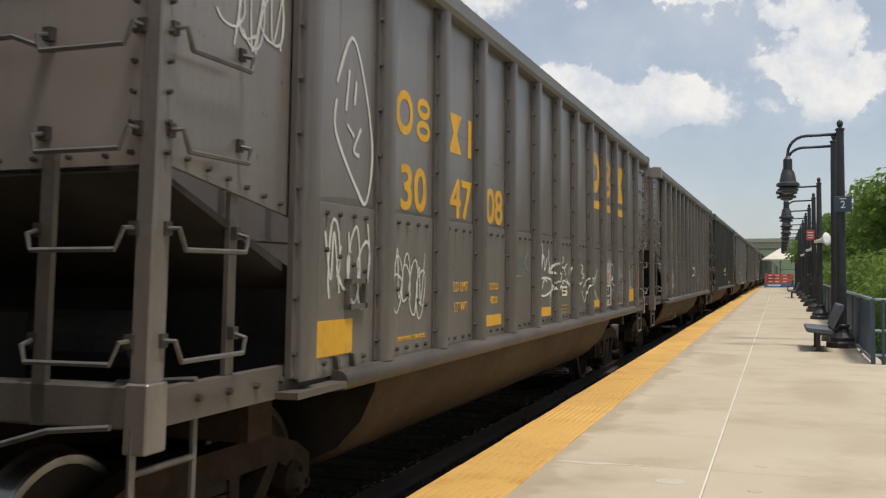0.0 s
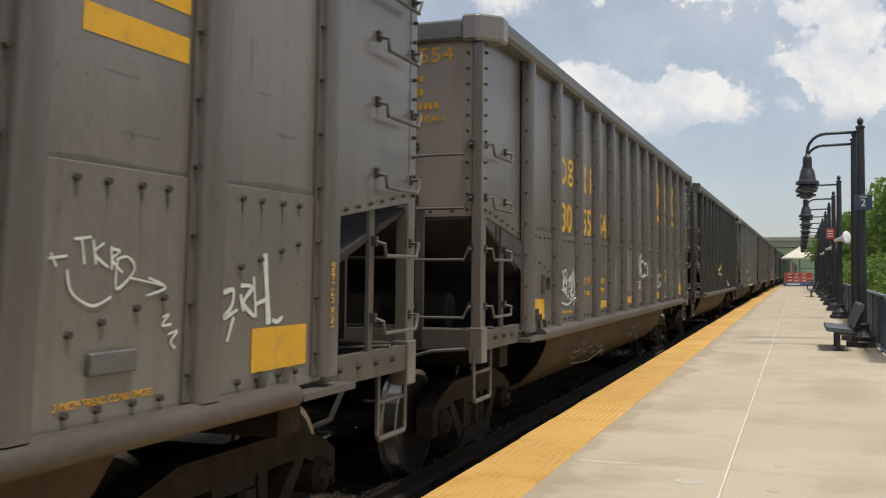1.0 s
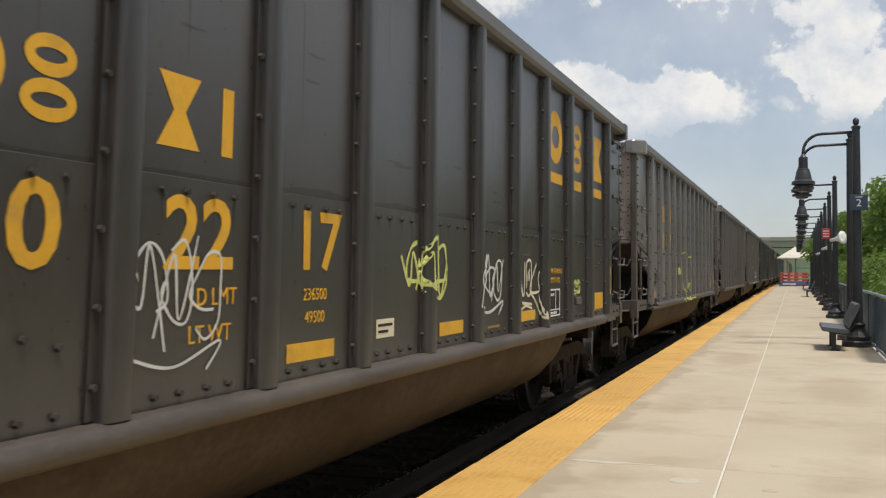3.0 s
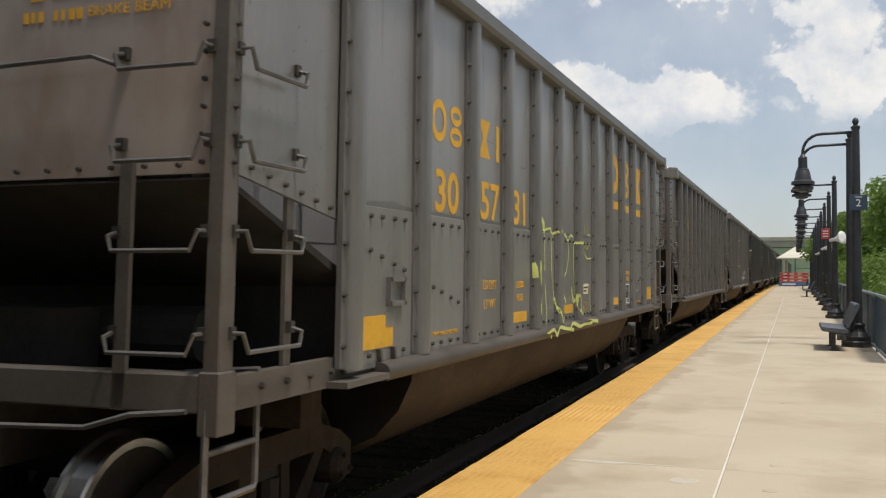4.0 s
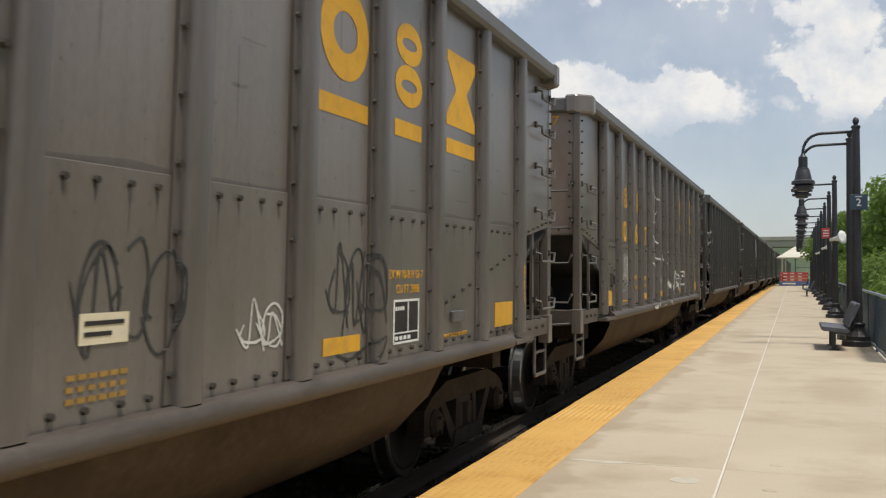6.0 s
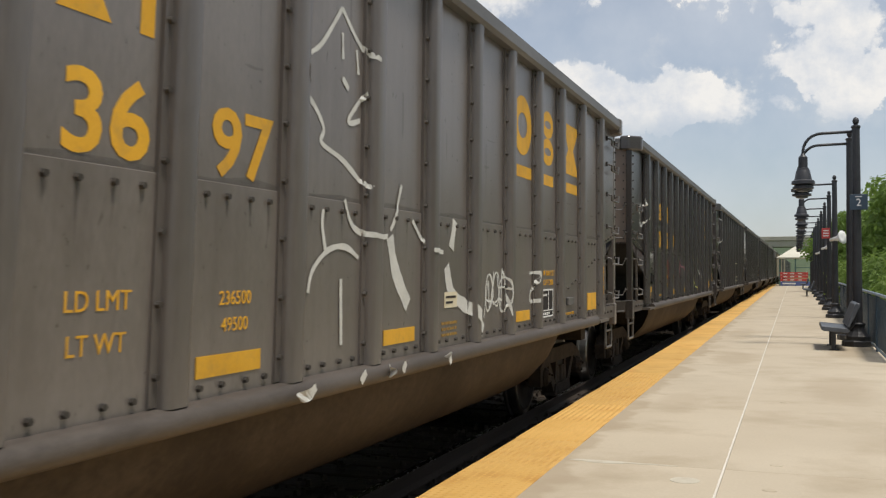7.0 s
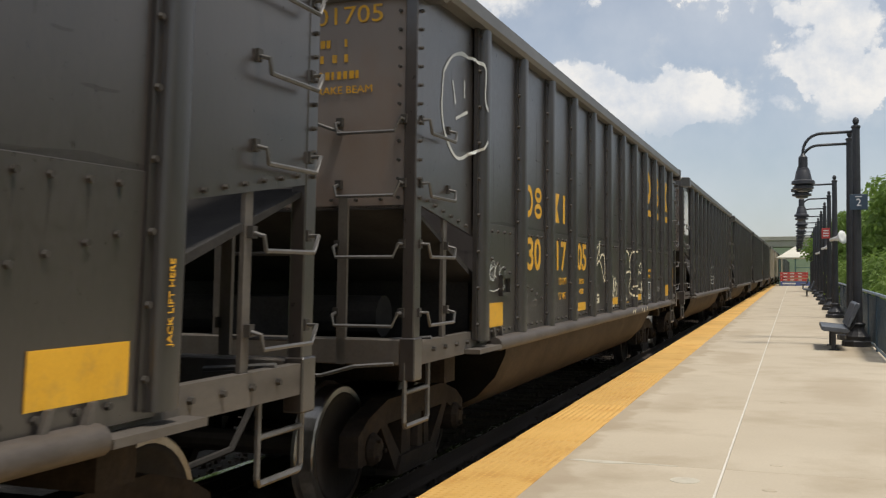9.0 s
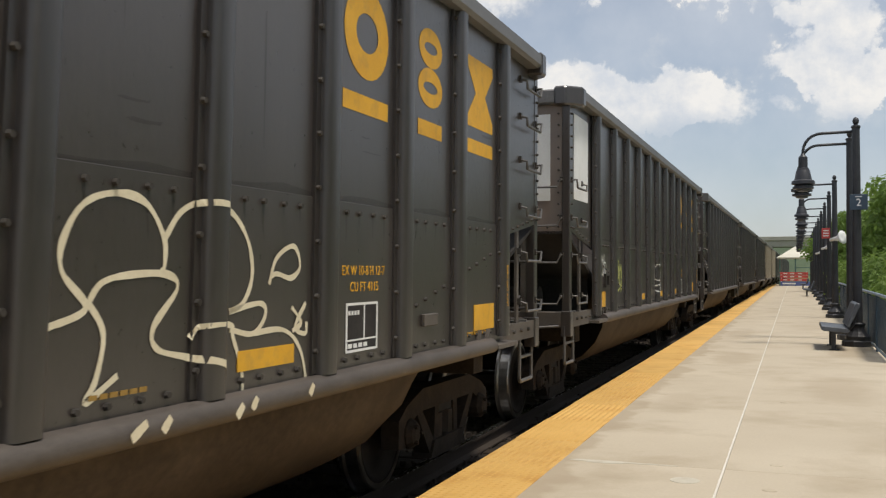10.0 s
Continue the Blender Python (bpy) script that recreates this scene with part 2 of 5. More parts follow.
FENCE = surface("slate_blue_fence_paint", (0.045, 0.075, 0.11), (0.07, 0.11, 0.15), 0.5, 50, 2, 0.1, 0.1)
FENCE_RAIL = surface("pale_blue_rail_paint", (0.2, 0.26, 0.31), (0.3, 0.36, 0.41), 0.45, 50, 3, 0.1, 0.05)
BENCH = surface("grey_bench_plastic", (0.07, 0.08, 0.095), (0.115, 0.125, 0.145), 0.5, 50, 4)
SIGN_BLUE = surface("sign_blue", (0.03, 0.055, 0.09), (0.045, 0.075, 0.115), 0.45, 50, 4, 0, 0.03)
SIGN_WHITE = surface("sign_white", (0.72, 0.72, 0.7), (0.82, 0.82, 0.8), 0.5, 50, 4, 0, 0.03)
SIGN_RED = surface("sign_red", (0.5, 0.05, 0.05), (0.62, 0.08, 0.07), 0.5, 50, 4, 0, 0.03)
ROOF = surface("cream_metal_roof", (0.55, 0.52, 0.42), (0.66, 0.62, 0.52), 0.6, 30, 2)
GLASS_GREEN = surface("teal_frame_paint", (0.08, 0.16, 0.15), (0.12, 0.22, 0.2), 0.5, 30, 2)
STEEL = surface("rail_steel", (0.035, 0.026, 0.02), (0.065, 0.05, 0.04), 0.75, 50, 3, 0.5, 0.1, (1, 0.3, 1))
RAILTOP = surface("polished_rail_head", (0.4, 0.39, 0.38), (0.55, 0.54, 0.52), 0.25, 50, 3, 1.0, 0.05, (1, 0.2, 1))
TIE = surface("creosoted_tie_wood", (0.025, 0.02, 0.016), (0.065, 0.05, 0.038), 0.9, 30, 3, 0, 0.5, (0.15, 1, 1), per_piece=0.25, shine=0.12)
BALLAST = surface("ballast", (0.022, 0.019, 0.016), (0.06, 0.05, 0.042), 0.95, 14, 1.5, 0, 1.0, dirt=(0.085, 0.062, 0.046), amount=0.4, dist=0.06, shine=0.12)
STONE = surface("ballast_stone", (0.03, 0.025, 0.021), (0.1, 0.08, 0.066), 0.9, 9, 4, 0, 0.4, shine=0.12)
GRASS = surface("grass", (0.05, 0.085, 0.018), (0.105, 0.15, 0.035), 0.95, 9, 0.3, 0, 0.6, dist=0.05)
ASPHALT = surface("path_asphalt", (0.2, 0.2, 0.2), (0.28, 0.28, 0.27), 0.9, 50, 1, 0, 0.3)
LEAF = surface("leaf", (0.115, 0.19, 0.036), (0.205, 0.31, 0.068), 0.6, 1.6, 0.5, 0, 0)
LEAF_PALE = surface("pale_leaf", (0.15, 0.235, 0.045), (0.25, 0.345, 0.08), 0.6, 1.6, 0.5, 0, 0)
for leafy in (LEAF, LEAF_PALE):
    lt = leafy.node_tree
    glow_through = lt.nodes.new("ShaderNodeBsdfTranslucent")
    both = lt.nodes.new("ShaderNodeMixShader")
    both.inputs[0].default_value = 0.5
    body = lt.nodes["Principled BSDF"]
    lt.links.new(body.inputs["Base Color"].links[0].from_socket, glow_through.inputs["Color"])
    lt.links.new(body.outputs[0], both.inputs[1])
    lt.links.new(glow_through.outputs[0], both.inputs[2])
    lt.links.new(both.outputs[0], lt.nodes["Material Output"].inputs["Surface"])
BARK = surface("bark", (0.05, 0.038, 0.028), (0.1, 0.08, 0.06), 0.9, 20, 3, 0, 0.5, (1, 1, 0.2))
BRIDGE = surface("bridge_concrete", (0.36, 0.33, 0.27), (0.45, 0.42, 0.35), 0.9, 4, 0.2, 0, 0.1)
FAR = surface("far_woods", (0.05, 0.075, 0.04), (0.09, 0.12, 0.065), 0.95, 0.15, 0.04, 0, 0)


# ---- mesh helpers ----
def box(bm, x0, x1, y0, y1, z0, z1):
    vs = [bm.verts.new((x, y, z)) for z in (z0, z1) for y in (y0, y1) for x in (x0, x1)]
    for f in ((0, 2, 3, 1), (4, 5, 7, 6), (0, 1, 5, 4), (2, 6, 7, 3), (0, 4, 6, 2), (1, 3, 7, 5)):
        bm.faces.new([vs[i] for i in f])


def part(name, bm, material, parent=None, label=""):
    me = bpy.data.meshes.new(name)
    bmesh.ops.recalc_face_normals(bm, faces=bm.faces[:])
    bm.to_mesh(me)
    bm.free()
    me.materials.append(material)
    ob = new(name, me)
    ob.parent = parent
    return tagged(ob, label)


def again(ob, m, parent=None):
    """Another piece on the same mesh."""
    c = new(ob.name.split(".")[0], ob.data)
    c.parent = parent or ob.parent
    c.matrix_basis = m
    return c


def bevelled(bm, width=0.008, segments=1):
    bmesh.ops.bevel(bm, geom=bm.edges[:], offset=width, segments=segments, affect="EDGES", clamp_overlap=True)
    return bm


def block(name, material, *b, parent=None, soft=0.008, label=""):
    bm = bmesh.new()
    box(bm, *b)
    if soft:
        bevelled(bm, soft)
    return part(name, bm, material, parent, label)


def prism(bm, outline, a, b, axis="y"):
    """An outline of (p, q) swept along an axis: y takes (x, z), x takes (y, z), z takes (x, y)."""
    def at(p, q, s):
        return {"y": (p, s, q), "x": (s, p, q), "z": (p, q, s)}[axis]
    v0 = [bm.verts.new(at(p, q, a)) for p, q in outline]
    v1 = [bm.verts.new(at(p, q, b)) for p, q in outline]
    n = len(outline)
    for i in range(n):
        bm.faces.new((v0[i], v0[(i + 1) % n], v1[(i + 1) % n], v1[i]))
    bm.faces.new(v0)
    bm.faces.new(v1[::-1])


def rod(bm, points, r, sides=6):
    """A round bar through the points."""
    pts = [Vector(p) for p in points]
    rings = []
    for i, p in enumerate(pts):
        d = (pts[min(i + 1, len(pts) - 1)] - pts[max(i - 1, 0)]).normalized()
        a = d.orthogonal().normalized() if not rings else (rings[-1][1] - d * rings[-1][1].dot(d)).normalized()
        b = d.cross(a)
        rings.append(([bm.verts.new(p + (a * math.cos(t) + b * math.sin(t)) * r) for t in (2 * math.pi * j / sides for j in range(sides))], a))
    for (r0, _), (r1, _) in zip(rings, rings[1:]):
        for j in range(sides):
            bm.faces.new((r0[j], r0[(j + 1) % sides], r1[(j + 1) % sides], r1[j]))
    bm.faces.new(rings[0][0][::-1])
    bm.faces.new(rings[-1][0])


def lathe(bm, profile, sides=16, centre=(0, 0), axis="z"):
    """Rings of (radius, height) about an upright axis, or about x."""
    rings = []
    for r, h in profile:
        ring = []
        for j in range(sides):
            t = 2 * math.pi * j / sides
            p, q = centre[0] + r * math.cos(t), centre[1] + r * math.sin(t)
            ring.append(bm.verts.new((p, q, h) if axis == "z" else (h, p, q)))
        rings.append(ring)
    for a, b in zip(rings, rings[1:]):
        for j in range(sides):
            bm.faces.new((a[j], a[(j + 1) % sides], b[(j + 1) % sides], b[j]))
    bm.faces.new(rings[0][::-1])
    bm.faces.new(rings[-1])


def smooth(ob):
    for f in ob.data.polygons:
        f.use_smooth = True
    return ob


def smooth_by_angle(ob, limit=40.0):
    """Rounds the shading, but keeps the sharp edges."""
    smooth(ob)
    ob.data.set_sharp_from_angle(angle=radians(limit))
    return ob


def words(text, height, depth=0.0012, bold=0.0):
    """A mesh of letters, height tall, centred, that reads along +y on a face looking to +x."""
    cu = bpy.data.curves.new("words", "FONT")
    cu.body, cu.align_x, cu.align_y, cu.extrude, cu.resolution_u = text, "CENTER", "CENTER", depth, 3
    cu.size, cu.offset = height / 0.72, bold
    tmp = new("words", cu)
    me = bpy.data.meshes.new_from_object(tmp.evaluated_get(bpy.context.evaluated_depsgraph_get()))
    bpy.data.objects.remove(tmp)
    me.transform(Matrix(((0, 0, 1, 0), (1, 0, 0, 0), (0, 1, 0, 0), (0, 0, 0, 1))))
    return me


# ---- the place: ground, track, platform ----
ground = bmesh.new()
box(ground, -900, 900, -300, 2500, -1.4, -0.62)
tagged(part("ground", ground, GRASS), "flat grassy ground beside the railway", "ground", kind="structure")
bed = bmesh.new()
prism(bed, [(-9.5, -0.7), (-2.42, -0.7), (-2.42, -0.44), (-6.4, -0.42), (-9.3, -0.62)], -40, 400)
tagged(part("ballast_bed", bed, BALLAST), "dark crushed stone ballast under the track", "ballast", kind="structure")

railway = tagged(new("railway_track"), "steel rails spiked on weathered creosoted timber ties", "railway track")
railway.matrix_basis = pose(TRACK_X, 0, RAIL_Z, 0, 0, -HEADING)
web = [(-0.07, -0.17), (0.07, -0.17), (0.07, -0.155), (0.012, -0.13), (0.012, -0.05), (0.036, -0.035), (0.036, -0.006),
       (-0.036, -0.006), (-0.036, -0.035), (-0.012, -0.05), (-0.012, -0.13), (-0.07, -0.155)]
for x in (-0.754, 0.754):
    bm = bmesh.new()
    prism(bm, [(x + p, q) for p, q in web], -40, 330)
    rail = part("rail", bm, STEEL, railway)
    block("rail_head", RAILTOP, x - 0.034, x + 0.034, -40, 330, -0.006, 0.0, parent=rail, soft=0)
rnd = random.Random(3)
bm = bmesh.new()
box(bm, -1.3, 1.3, -0.115, 0.115, -0.31, -0.172)
first_tie = part("tie", bevelled(bm, 0.012), TIE, railway)
first_tie.matrix_basis = pose(0, -6, 0)
for i in range(1, 210):
    again(first_tie, pose(rnd.uniform(-0.05, 0.05), -6 + i * 0.52 + rnd.uniform(-0.03, 0.03), rnd.uniform(-0.012, 0.008), 0, 0, rnd.uniform(-1.2, 1.2)))

# loose stones between platform and rail
verts, faces = [], []
for i in range(5200):
    x, y = rnd.uniform(-5.6, -2.45), rnd.uniform(1.0, 45.0) ** 1.0
    s = rnd.uniform(0.018, 0.05)
    z = -0.425 + rnd.uniform(-0.01, 0.035)
    c = [Vector((rnd.uniform(-1, 1), rnd.uniform(-1, 1), rnd.uniform(-0.7, 0.7))).normalized() * s for _ in range(2)]
    a = rnd.uniform(0, 6.3)
    base = len(verts)
    for k, h, r in ((4, -0.6, 0.9), (4, 0.5, 0.65)):
        for j in range(k):
            t = a + j * math.pi / 2 + rnd.uniform(-0.4, 0.4)
            verts.append((x + math.cos(t) * s * r * rnd.uniform(0.7, 1.2), y + math.sin(t) * s * r * rnd.uniform(0.7, 1.2), z + h * s))
    for j in range(4):
        k = (j + 1) % 4
        faces.append((base + j, base + k, base + 4 + k, base + 4 + j))
    faces.append((base + 4, base + 5, base + 6, base + 7))
me = bpy.data.meshes.new("ballast_stones")
me.from_pydata(verts, [], faces)
me.materials.append(STONE)
tagged(new("ballast_stones", me), "loose grey-brown ballast stones between the ties", "stones", kind="stuff")

platform = tagged(new("platform"), "pale tan concrete station platform with sealed joints", "platform", kind="structure")
cuts = [-14.0, -6.2, 0.4, 7.75, 16.4, 25.5, 34.5, 43.5, 52.5, 61.5, 70.5, 79.5, 88.5, 97.5, 106.5, 118.0]
for a, b in zip(cuts, cuts[1:]):
    for x0, x1 in ((-1.742, -0.515), (-0.495, 1.66 if a > 16 else 4.2)):
        block("concrete_panel", CONCRETE, x0, x1, a + 0.0015, b - 0.0015, -0.55, 0.0, parent=platform, soft=0.003)
block("slab_core", CONCRETE, -2.3, 1.6, -14, 118, -0.6, -0.03, parent=platform, soft=0)
block("slab_face", CONCRETE, -2.352, -2.31, -14, 118, -0.62, -0.05, parent=platform, soft=0.004)
block("joint_sealant", SEALANT, -0.513, -0.497, -14, 117, -0.05, 0.002, parent=platform, soft=0)
bm = bmesh.new()
for x0, y0, w, d in ((-1.7, 7.76, 0.72, 0.035), (-1.0, 7.755, 0.16, 0.018), (-1.55, 7.71, 0.3, 0.02)):
    prism(bm, [(x0, y0 - d * 0.6), (x0 + w * 0.4, y0 - d), (x0 + w, y0 - d * 0.3), (x0 + w * 0.95, y0 + d * 0.4), (x0 + w * 0.5, y0 + d), (x0 + w * 0.1, y0 + d * 0.8)], -0.02, 0.0025, "z")
part("crack_sealant", bm, PATCHING, platform)
bm = bmesh.new()
lathe(bm, [(0.11, -0.02), (0.105, 0.0025), (0.01, 0.003)], 18, (-0.74, 7.25))
part("round_patch", bm, PATCHING, platform)
for x, y in ((-0.13, 8.05), (-0.16, 7.12), (-0.1, 11.9)):
    bm = bmesh.new()
    lathe(bm, [(0.052, -0.02), (0.052, 0.002), (0.035, 0.006), (0.012, 0.006)], 14, (x, y))
    part("drain_plug", bm, CONCRETE, platform)

edging = tagged(new("tactile_edging"), "worn yellow tactile warning strip along the platform edge", "tactile strip", kind="structure")
bm = bmesh.new()
box(bm, -2.36, -1.744, -0.605, 0.605, -0.06, 0.003)
tile = part("tile", bevelled(bm, 0.006), TACTILE, edging)
tile.matrix_basis = pose(0, -6.7, 0)
for i in range(1, 101):
    again(tile, pose(rnd.uniform(-0.003, 0.003), -6.7 + i * 1.222, rnd.uniform(-0.002, 0.003)))
bm = bmesh.new()
for i in range(165):
    for j in range(10):
        x, y = -2.325 + j * 0.06, 4.6 + i * 0.06
        top = [bm.verts.new((x + dx * 0.009, y + dy * 0.009, 0.0085)) for dx, dy in ((-1, -1), (1, -1), (1, 1), (-1, 1))]
        low = [bm.verts.new((x + dx * 0.016, y + dy * 0.016, 0.002)) for dx, dy in ((-1, -1), (1, -1), (1, 1), (-1, 1))]
        bm.faces.new(top)
        for k in range(4):
            bm.faces.new((low[k], low[(k + 1) % 4], top[(k + 1) % 4], top[k]))
tagged(part("truncated_domes", bm, TACTILE, edging), kind="stuff")

tagged(block("side_path", ASPHALT, 1.67, 6, 4, 16.6, -0.3, -0.02), "grey asphalt ramp beside the platform", "path", kind="structure")


# ---- lamp posts ----
def lamp_post(speaker=False, sign=""):
    p = tagged(new("lamp_post"), "dark bronze lamp post with curved arm and bell shade", "lamp post", "lamp posts along the platform")
    bm = bmesh.new()
    lathe(bm, [(0.3, 0.0), (0.3, 0.1), (0.275, 0.125)], 10)
    lathe(bm, [(0.245, 0.125), (0.245, 0.2), (0.22, 0.225), (0.16, 0.3), (0.135, 0.36), (0.13, 0.4), (0.15, 0.42), (0.15, 0.45), (0.12, 0.47)], 12)
    part("base", bm, LAMP_PAINT, p)
    bm = bmesh.new()
    lathe(bm, [(0.1, 0.46), (0.075, 4.36), (0.09, 4.38), (0.09, 4.41), (0.03, 4.44)], 12)
    part("shaft", bm, LAMP_PAINT, p)
    bm = bmesh.new()
    lathe(bm, [(0.02, 4.42), (0.05, 4.46), (0.065, 4.51), (0.05, 4.56), (0.015, 4.59)], 12)
    smooth(part("finial", bm, LAMP_PAINT, p))
    bm = bmesh.new()
    arc = [(-0.07, 0, 4.3), (-0.64, 0, 4.29)]
    arc += [(-0.64 - 0.36 * math.sin(t), 0, 3.93 + 0.36 * math.cos(t)) for t in (0.26 * k for k in range(1, 7))]
    arc += [(-1.0, 0, 3.85)]
    rod(bm, arc, 0.03, 8)
    smooth(part("arm", bm, LAMP_PAINT, p))
    bm = bmesh.new()
    lathe(bm, [(0.03, 3.9), (0.05, 3.86), (0.088, 3.82), (0.092, 3.6), (0.12, 3.585), (0.12, 3.56), (0.135, 3.54), (0.17, 3.36), (0.225, 3.33), (0.23, 3.27), (0.15, 3.25), (0.15, 3.23), (0.205, 3.22), (0.205, 3.17), (0.13, 3.16)], 18, (-1.0, 0))
    smooth_by_angle(part("shade", bm, LAMP_PAINT, p))
    bm = bmesh.new()
    lathe(bm, [(0.12, 3.18), (0.14, 3.165), (0.12, 3.13), (0.07, 3.115)], 14, (-1.0, 0))
    smooth(part("lens", bm, BENCH, p, "grey ribbed lamp glass"))
    if sign:
        pl = block("track_sign", SIGN_BLUE, -0.13, 0.2, -0.13, -0.105, 2.72, 3.03, parent=p, soft=0.004, label="small blue sign with a white figure")
        me = words(sign, 0.15)
        me.materials.append(SIGN_WHITE)
        f = new("figure", me)
        f.parent = pl
        f.matrix_basis = pose(0.035, -0.132, 2.86, 0, 0, -90)
        block("bar", SIGN_WHITE, -0.03, 0.1, -0.134, -0.131, 2.975, 2.99, parent=pl, soft=0)
    if speaker:
        bm = bmesh.new()
        lathe(bm, [(0.05, -0.3), (0.06, -0.12), (0.1, 0.0), (0.22, 0.14), (0.22, 0.16), (0.06, 0.1)], 14)
        h = smooth(part("horn_speaker", bm, SIGN_WHITE, p, "white horn loudspeaker"))
        h.matrix_basis = pose(0.1, -0.16, 2.55, 80, 0, 55)
    return p


ROW = ((1.21, 21.32), (1.2, 23.3), (1.28, 34.0), (1.33, 40.6), (1.36, 47.2), (1.38, 53.8), (1.4, 60.8), (1.42, 68.0), (1.44, 75.0), (1.46, 82.0), (1.48, 89.0))
lamp_post(sign="2").matrix_basis = pose(*ROW[0], 0)
plain = lamp_post()
plain.matrix_basis = pose(*ROW[1], 0)
loud = lamp_post(speaker=True)
loud.matrix_basis = pose(*ROW[2], 0)
for i, (x, y) in enumerate(ROW[3:]):
    copy_thing(loud if i in (1, 3) else plain, pose(x, y, 0))
board = tagged(block("notice_board", SIGN_RED, 1.05, 1.35, 40.42, 40.46, 2.75, 3.15, soft=0.004), "small red notice board fixed to a lamp post", "sign")
for k in range(3):
    block("bar", SIGN_WHITE, 1.1, 1.3, 40.412, 40.418, 2.83 + k * 0.1, 2.87 + k * 0.1, parent=board, soft=0)
board.matrix_basis = pose(0, 0.02, 0)


# ---- benches ----
def bench():
    b = tagged(new("bench"), "grey slatted metal bench facing the track", "bench", "benches on the platform")
    bm = bmesh.new()
    prism(bm, [(-0.34, 0.43), (-0.33, 0.46), (0.12, 0.42), (0.16, 0.36), (0.1, 0.34), (-0.3, 0.37), (-0.34, 0.39)], 0, 1.75)
    part("seat", bevelled(bm, 0.006), BENCH, b)
    bm = bmesh.new()
    prism(bm, [(0.1, 0.46), (0.15, 0.44), (0.34, 0.84), (0.33, 0.89), (0.28, 0.9), (0.25, 0.87)], 0, 1.75)
    part("backrest", bevelled(bm, 0.006), BENCH, b)
    for y in (0.22, 1.5):
        bm = bmesh.new()
        box(bm, -0.16, -0.08, y - 0.03, y + 0.03, 0.0, 0.38)
        box(bm, -0.2, -0.02, y - 0.05, y + 0.05, 0.0, 0.02)
        part("leg", bm, LAMP_PAINT, b)
        bm = bmesh.new()
        rod(bm, [(-0.12, y, 0.33), (0.1, y, 0.36), (0.22, y, 0.48), (0.27, y, 0.66), (0.32, y, 0.8)], 0.035, 6)
        part("bracket", bm, LAMP_PAINT, b)
    return b


seat = bench()
seat.matrix_basis = pose(0.84, 19.9, 0)
for x, y in ((0.9, 62.0), (0.92, 88.0)):
    copy_thing(seat, pose(x, y, 0))


# ---- fence ----
def fence_x(y):
    return 1.47 + 0.006 * (y - 17.6)


fence = tagged(new("fence"), "slate blue metal mesh fence with pale top rail", "fence")
for i in range(30):
    a, b = 17.6 + i * 2.4, 17.6 + (i + 1) * 2.4
    xa, xb = fence_x(a), fence_x(b)
    bm = bmesh.new()
    box(bm, xa - 0.035, xa + 0.035, a - 0.035, a + 0.035, 0, 1.06)
    part("post", bm, FENCE, fence)
    bm = bmesh.new()
    n = 34
    for k in range(n):
        y = a + 0.06 + k * (b - a - 0.1) / n
        x = fence_x(y)
        box(bm, x - 0.012, x + 0.012, y, y + 0.045, 0.1, 1.0)
    part("mesh_panel", bm, FENCE, fence)
    bm = bmesh.new()
    rod(bm, [(xa, a, 1.06), (xb, b, 1.06)], 0.032, 8)
    part("top_rail", bm, FENCE_RAIL, fence)
    bm = bmesh.new()
    rod(bm, [(xa - 0.03, a, 0.08), (xb - 0.03, b, 0.08)], 0.022, 6)
    part("bottom_rail", bm, FENCE_RAIL, fence)
gate = tagged(new("ramp_railing"), "open blue pipe railing beside the ramp", "railing")
for x in (1.62, 3.1, 4.6):
    bm = bmesh.new()
    rod(bm, [(x, 17.55, 0), (x, 17.55, 1.06)], 0.03, 8)
    part("post", bm, FENCE, gate)
for z in (0.15, 0.55, 1.06):
    bm = bmesh.new()
    rod(bm, [(1.5, 17.55, z), (4.6, 17.55, z)], 0.025, 8)
    part("rail", bm, FENCE_RAIL, gate)

# ---- shelter and barrier at the platform's end ----
shelter = tagged(new("platform_shelter"), "small open shelter with a cream hipped roof on green posts", "shelter")
bm = bmesh.new()
e = [bm.verts.new(v) for v in ((-1.75, -2, 2.9), (1.75, -2, 2.9), (1.75, 3, 2.9), (-1.75, 3, 2.9))]
k = [bm.verts.new(v) for v in ((-0.45, 0, 3.75), (0.45, 0, 3.75), (0.45, 1.2, 3.75), (-0.45, 1.2, 3.75))]
t = [bm.verts.new(v) for v in ((0, 0.5, 4.05),)]
for a in range(4):
    bm.faces.new((e[a], e[(a + 1) % 4], k[(a + 1) % 4], k[a]))
    bm.faces.new((k[a], k[(a + 1) % 4], t[0]))
bm.faces.new(e[::-1])
part("roof", bm, ROOF, shelter)
block("fascia", ROOF, -1.78, 1.78, -2.03, 3.03, 2.76, 2.9, parent=shelter, soft=0.01)
for x in (-1.5, 0, 1.5):
    for y in (-1.7, 2.7):
        block("post", GLASS_GREEN, x - 0.06, x + 0.06, y - 0.06, y + 0.06, 0, 2.78, parent=shelter)
for x in (-0.1, 0.75):
    for z in (0.4, 1.1, 1.8):
        block("rail", GLASS_GREEN, x, x + 0.8, -1.72, -1.66, z, z + 0.07, parent=shelter)
shelter.matrix_basis = pose(0.25, 107, 0)
barrier = tagged(new("barrier"), "red and white closure barrier with a blue lower board", "barrier")
for z in (0.55, 0.85, 1.15):
    pl = block("plank", SIGN_RED, -1.2, 1.3, -0.03, 0.03, z, z + 0.24, parent=barrier)
    for x in (-0.9, -0.3, 0.4):
        block("bar", SIGN_WHITE, x, x + 0.35, -0.036, -0.032, z + 0.07, z + 0.15, parent=pl, soft=0)
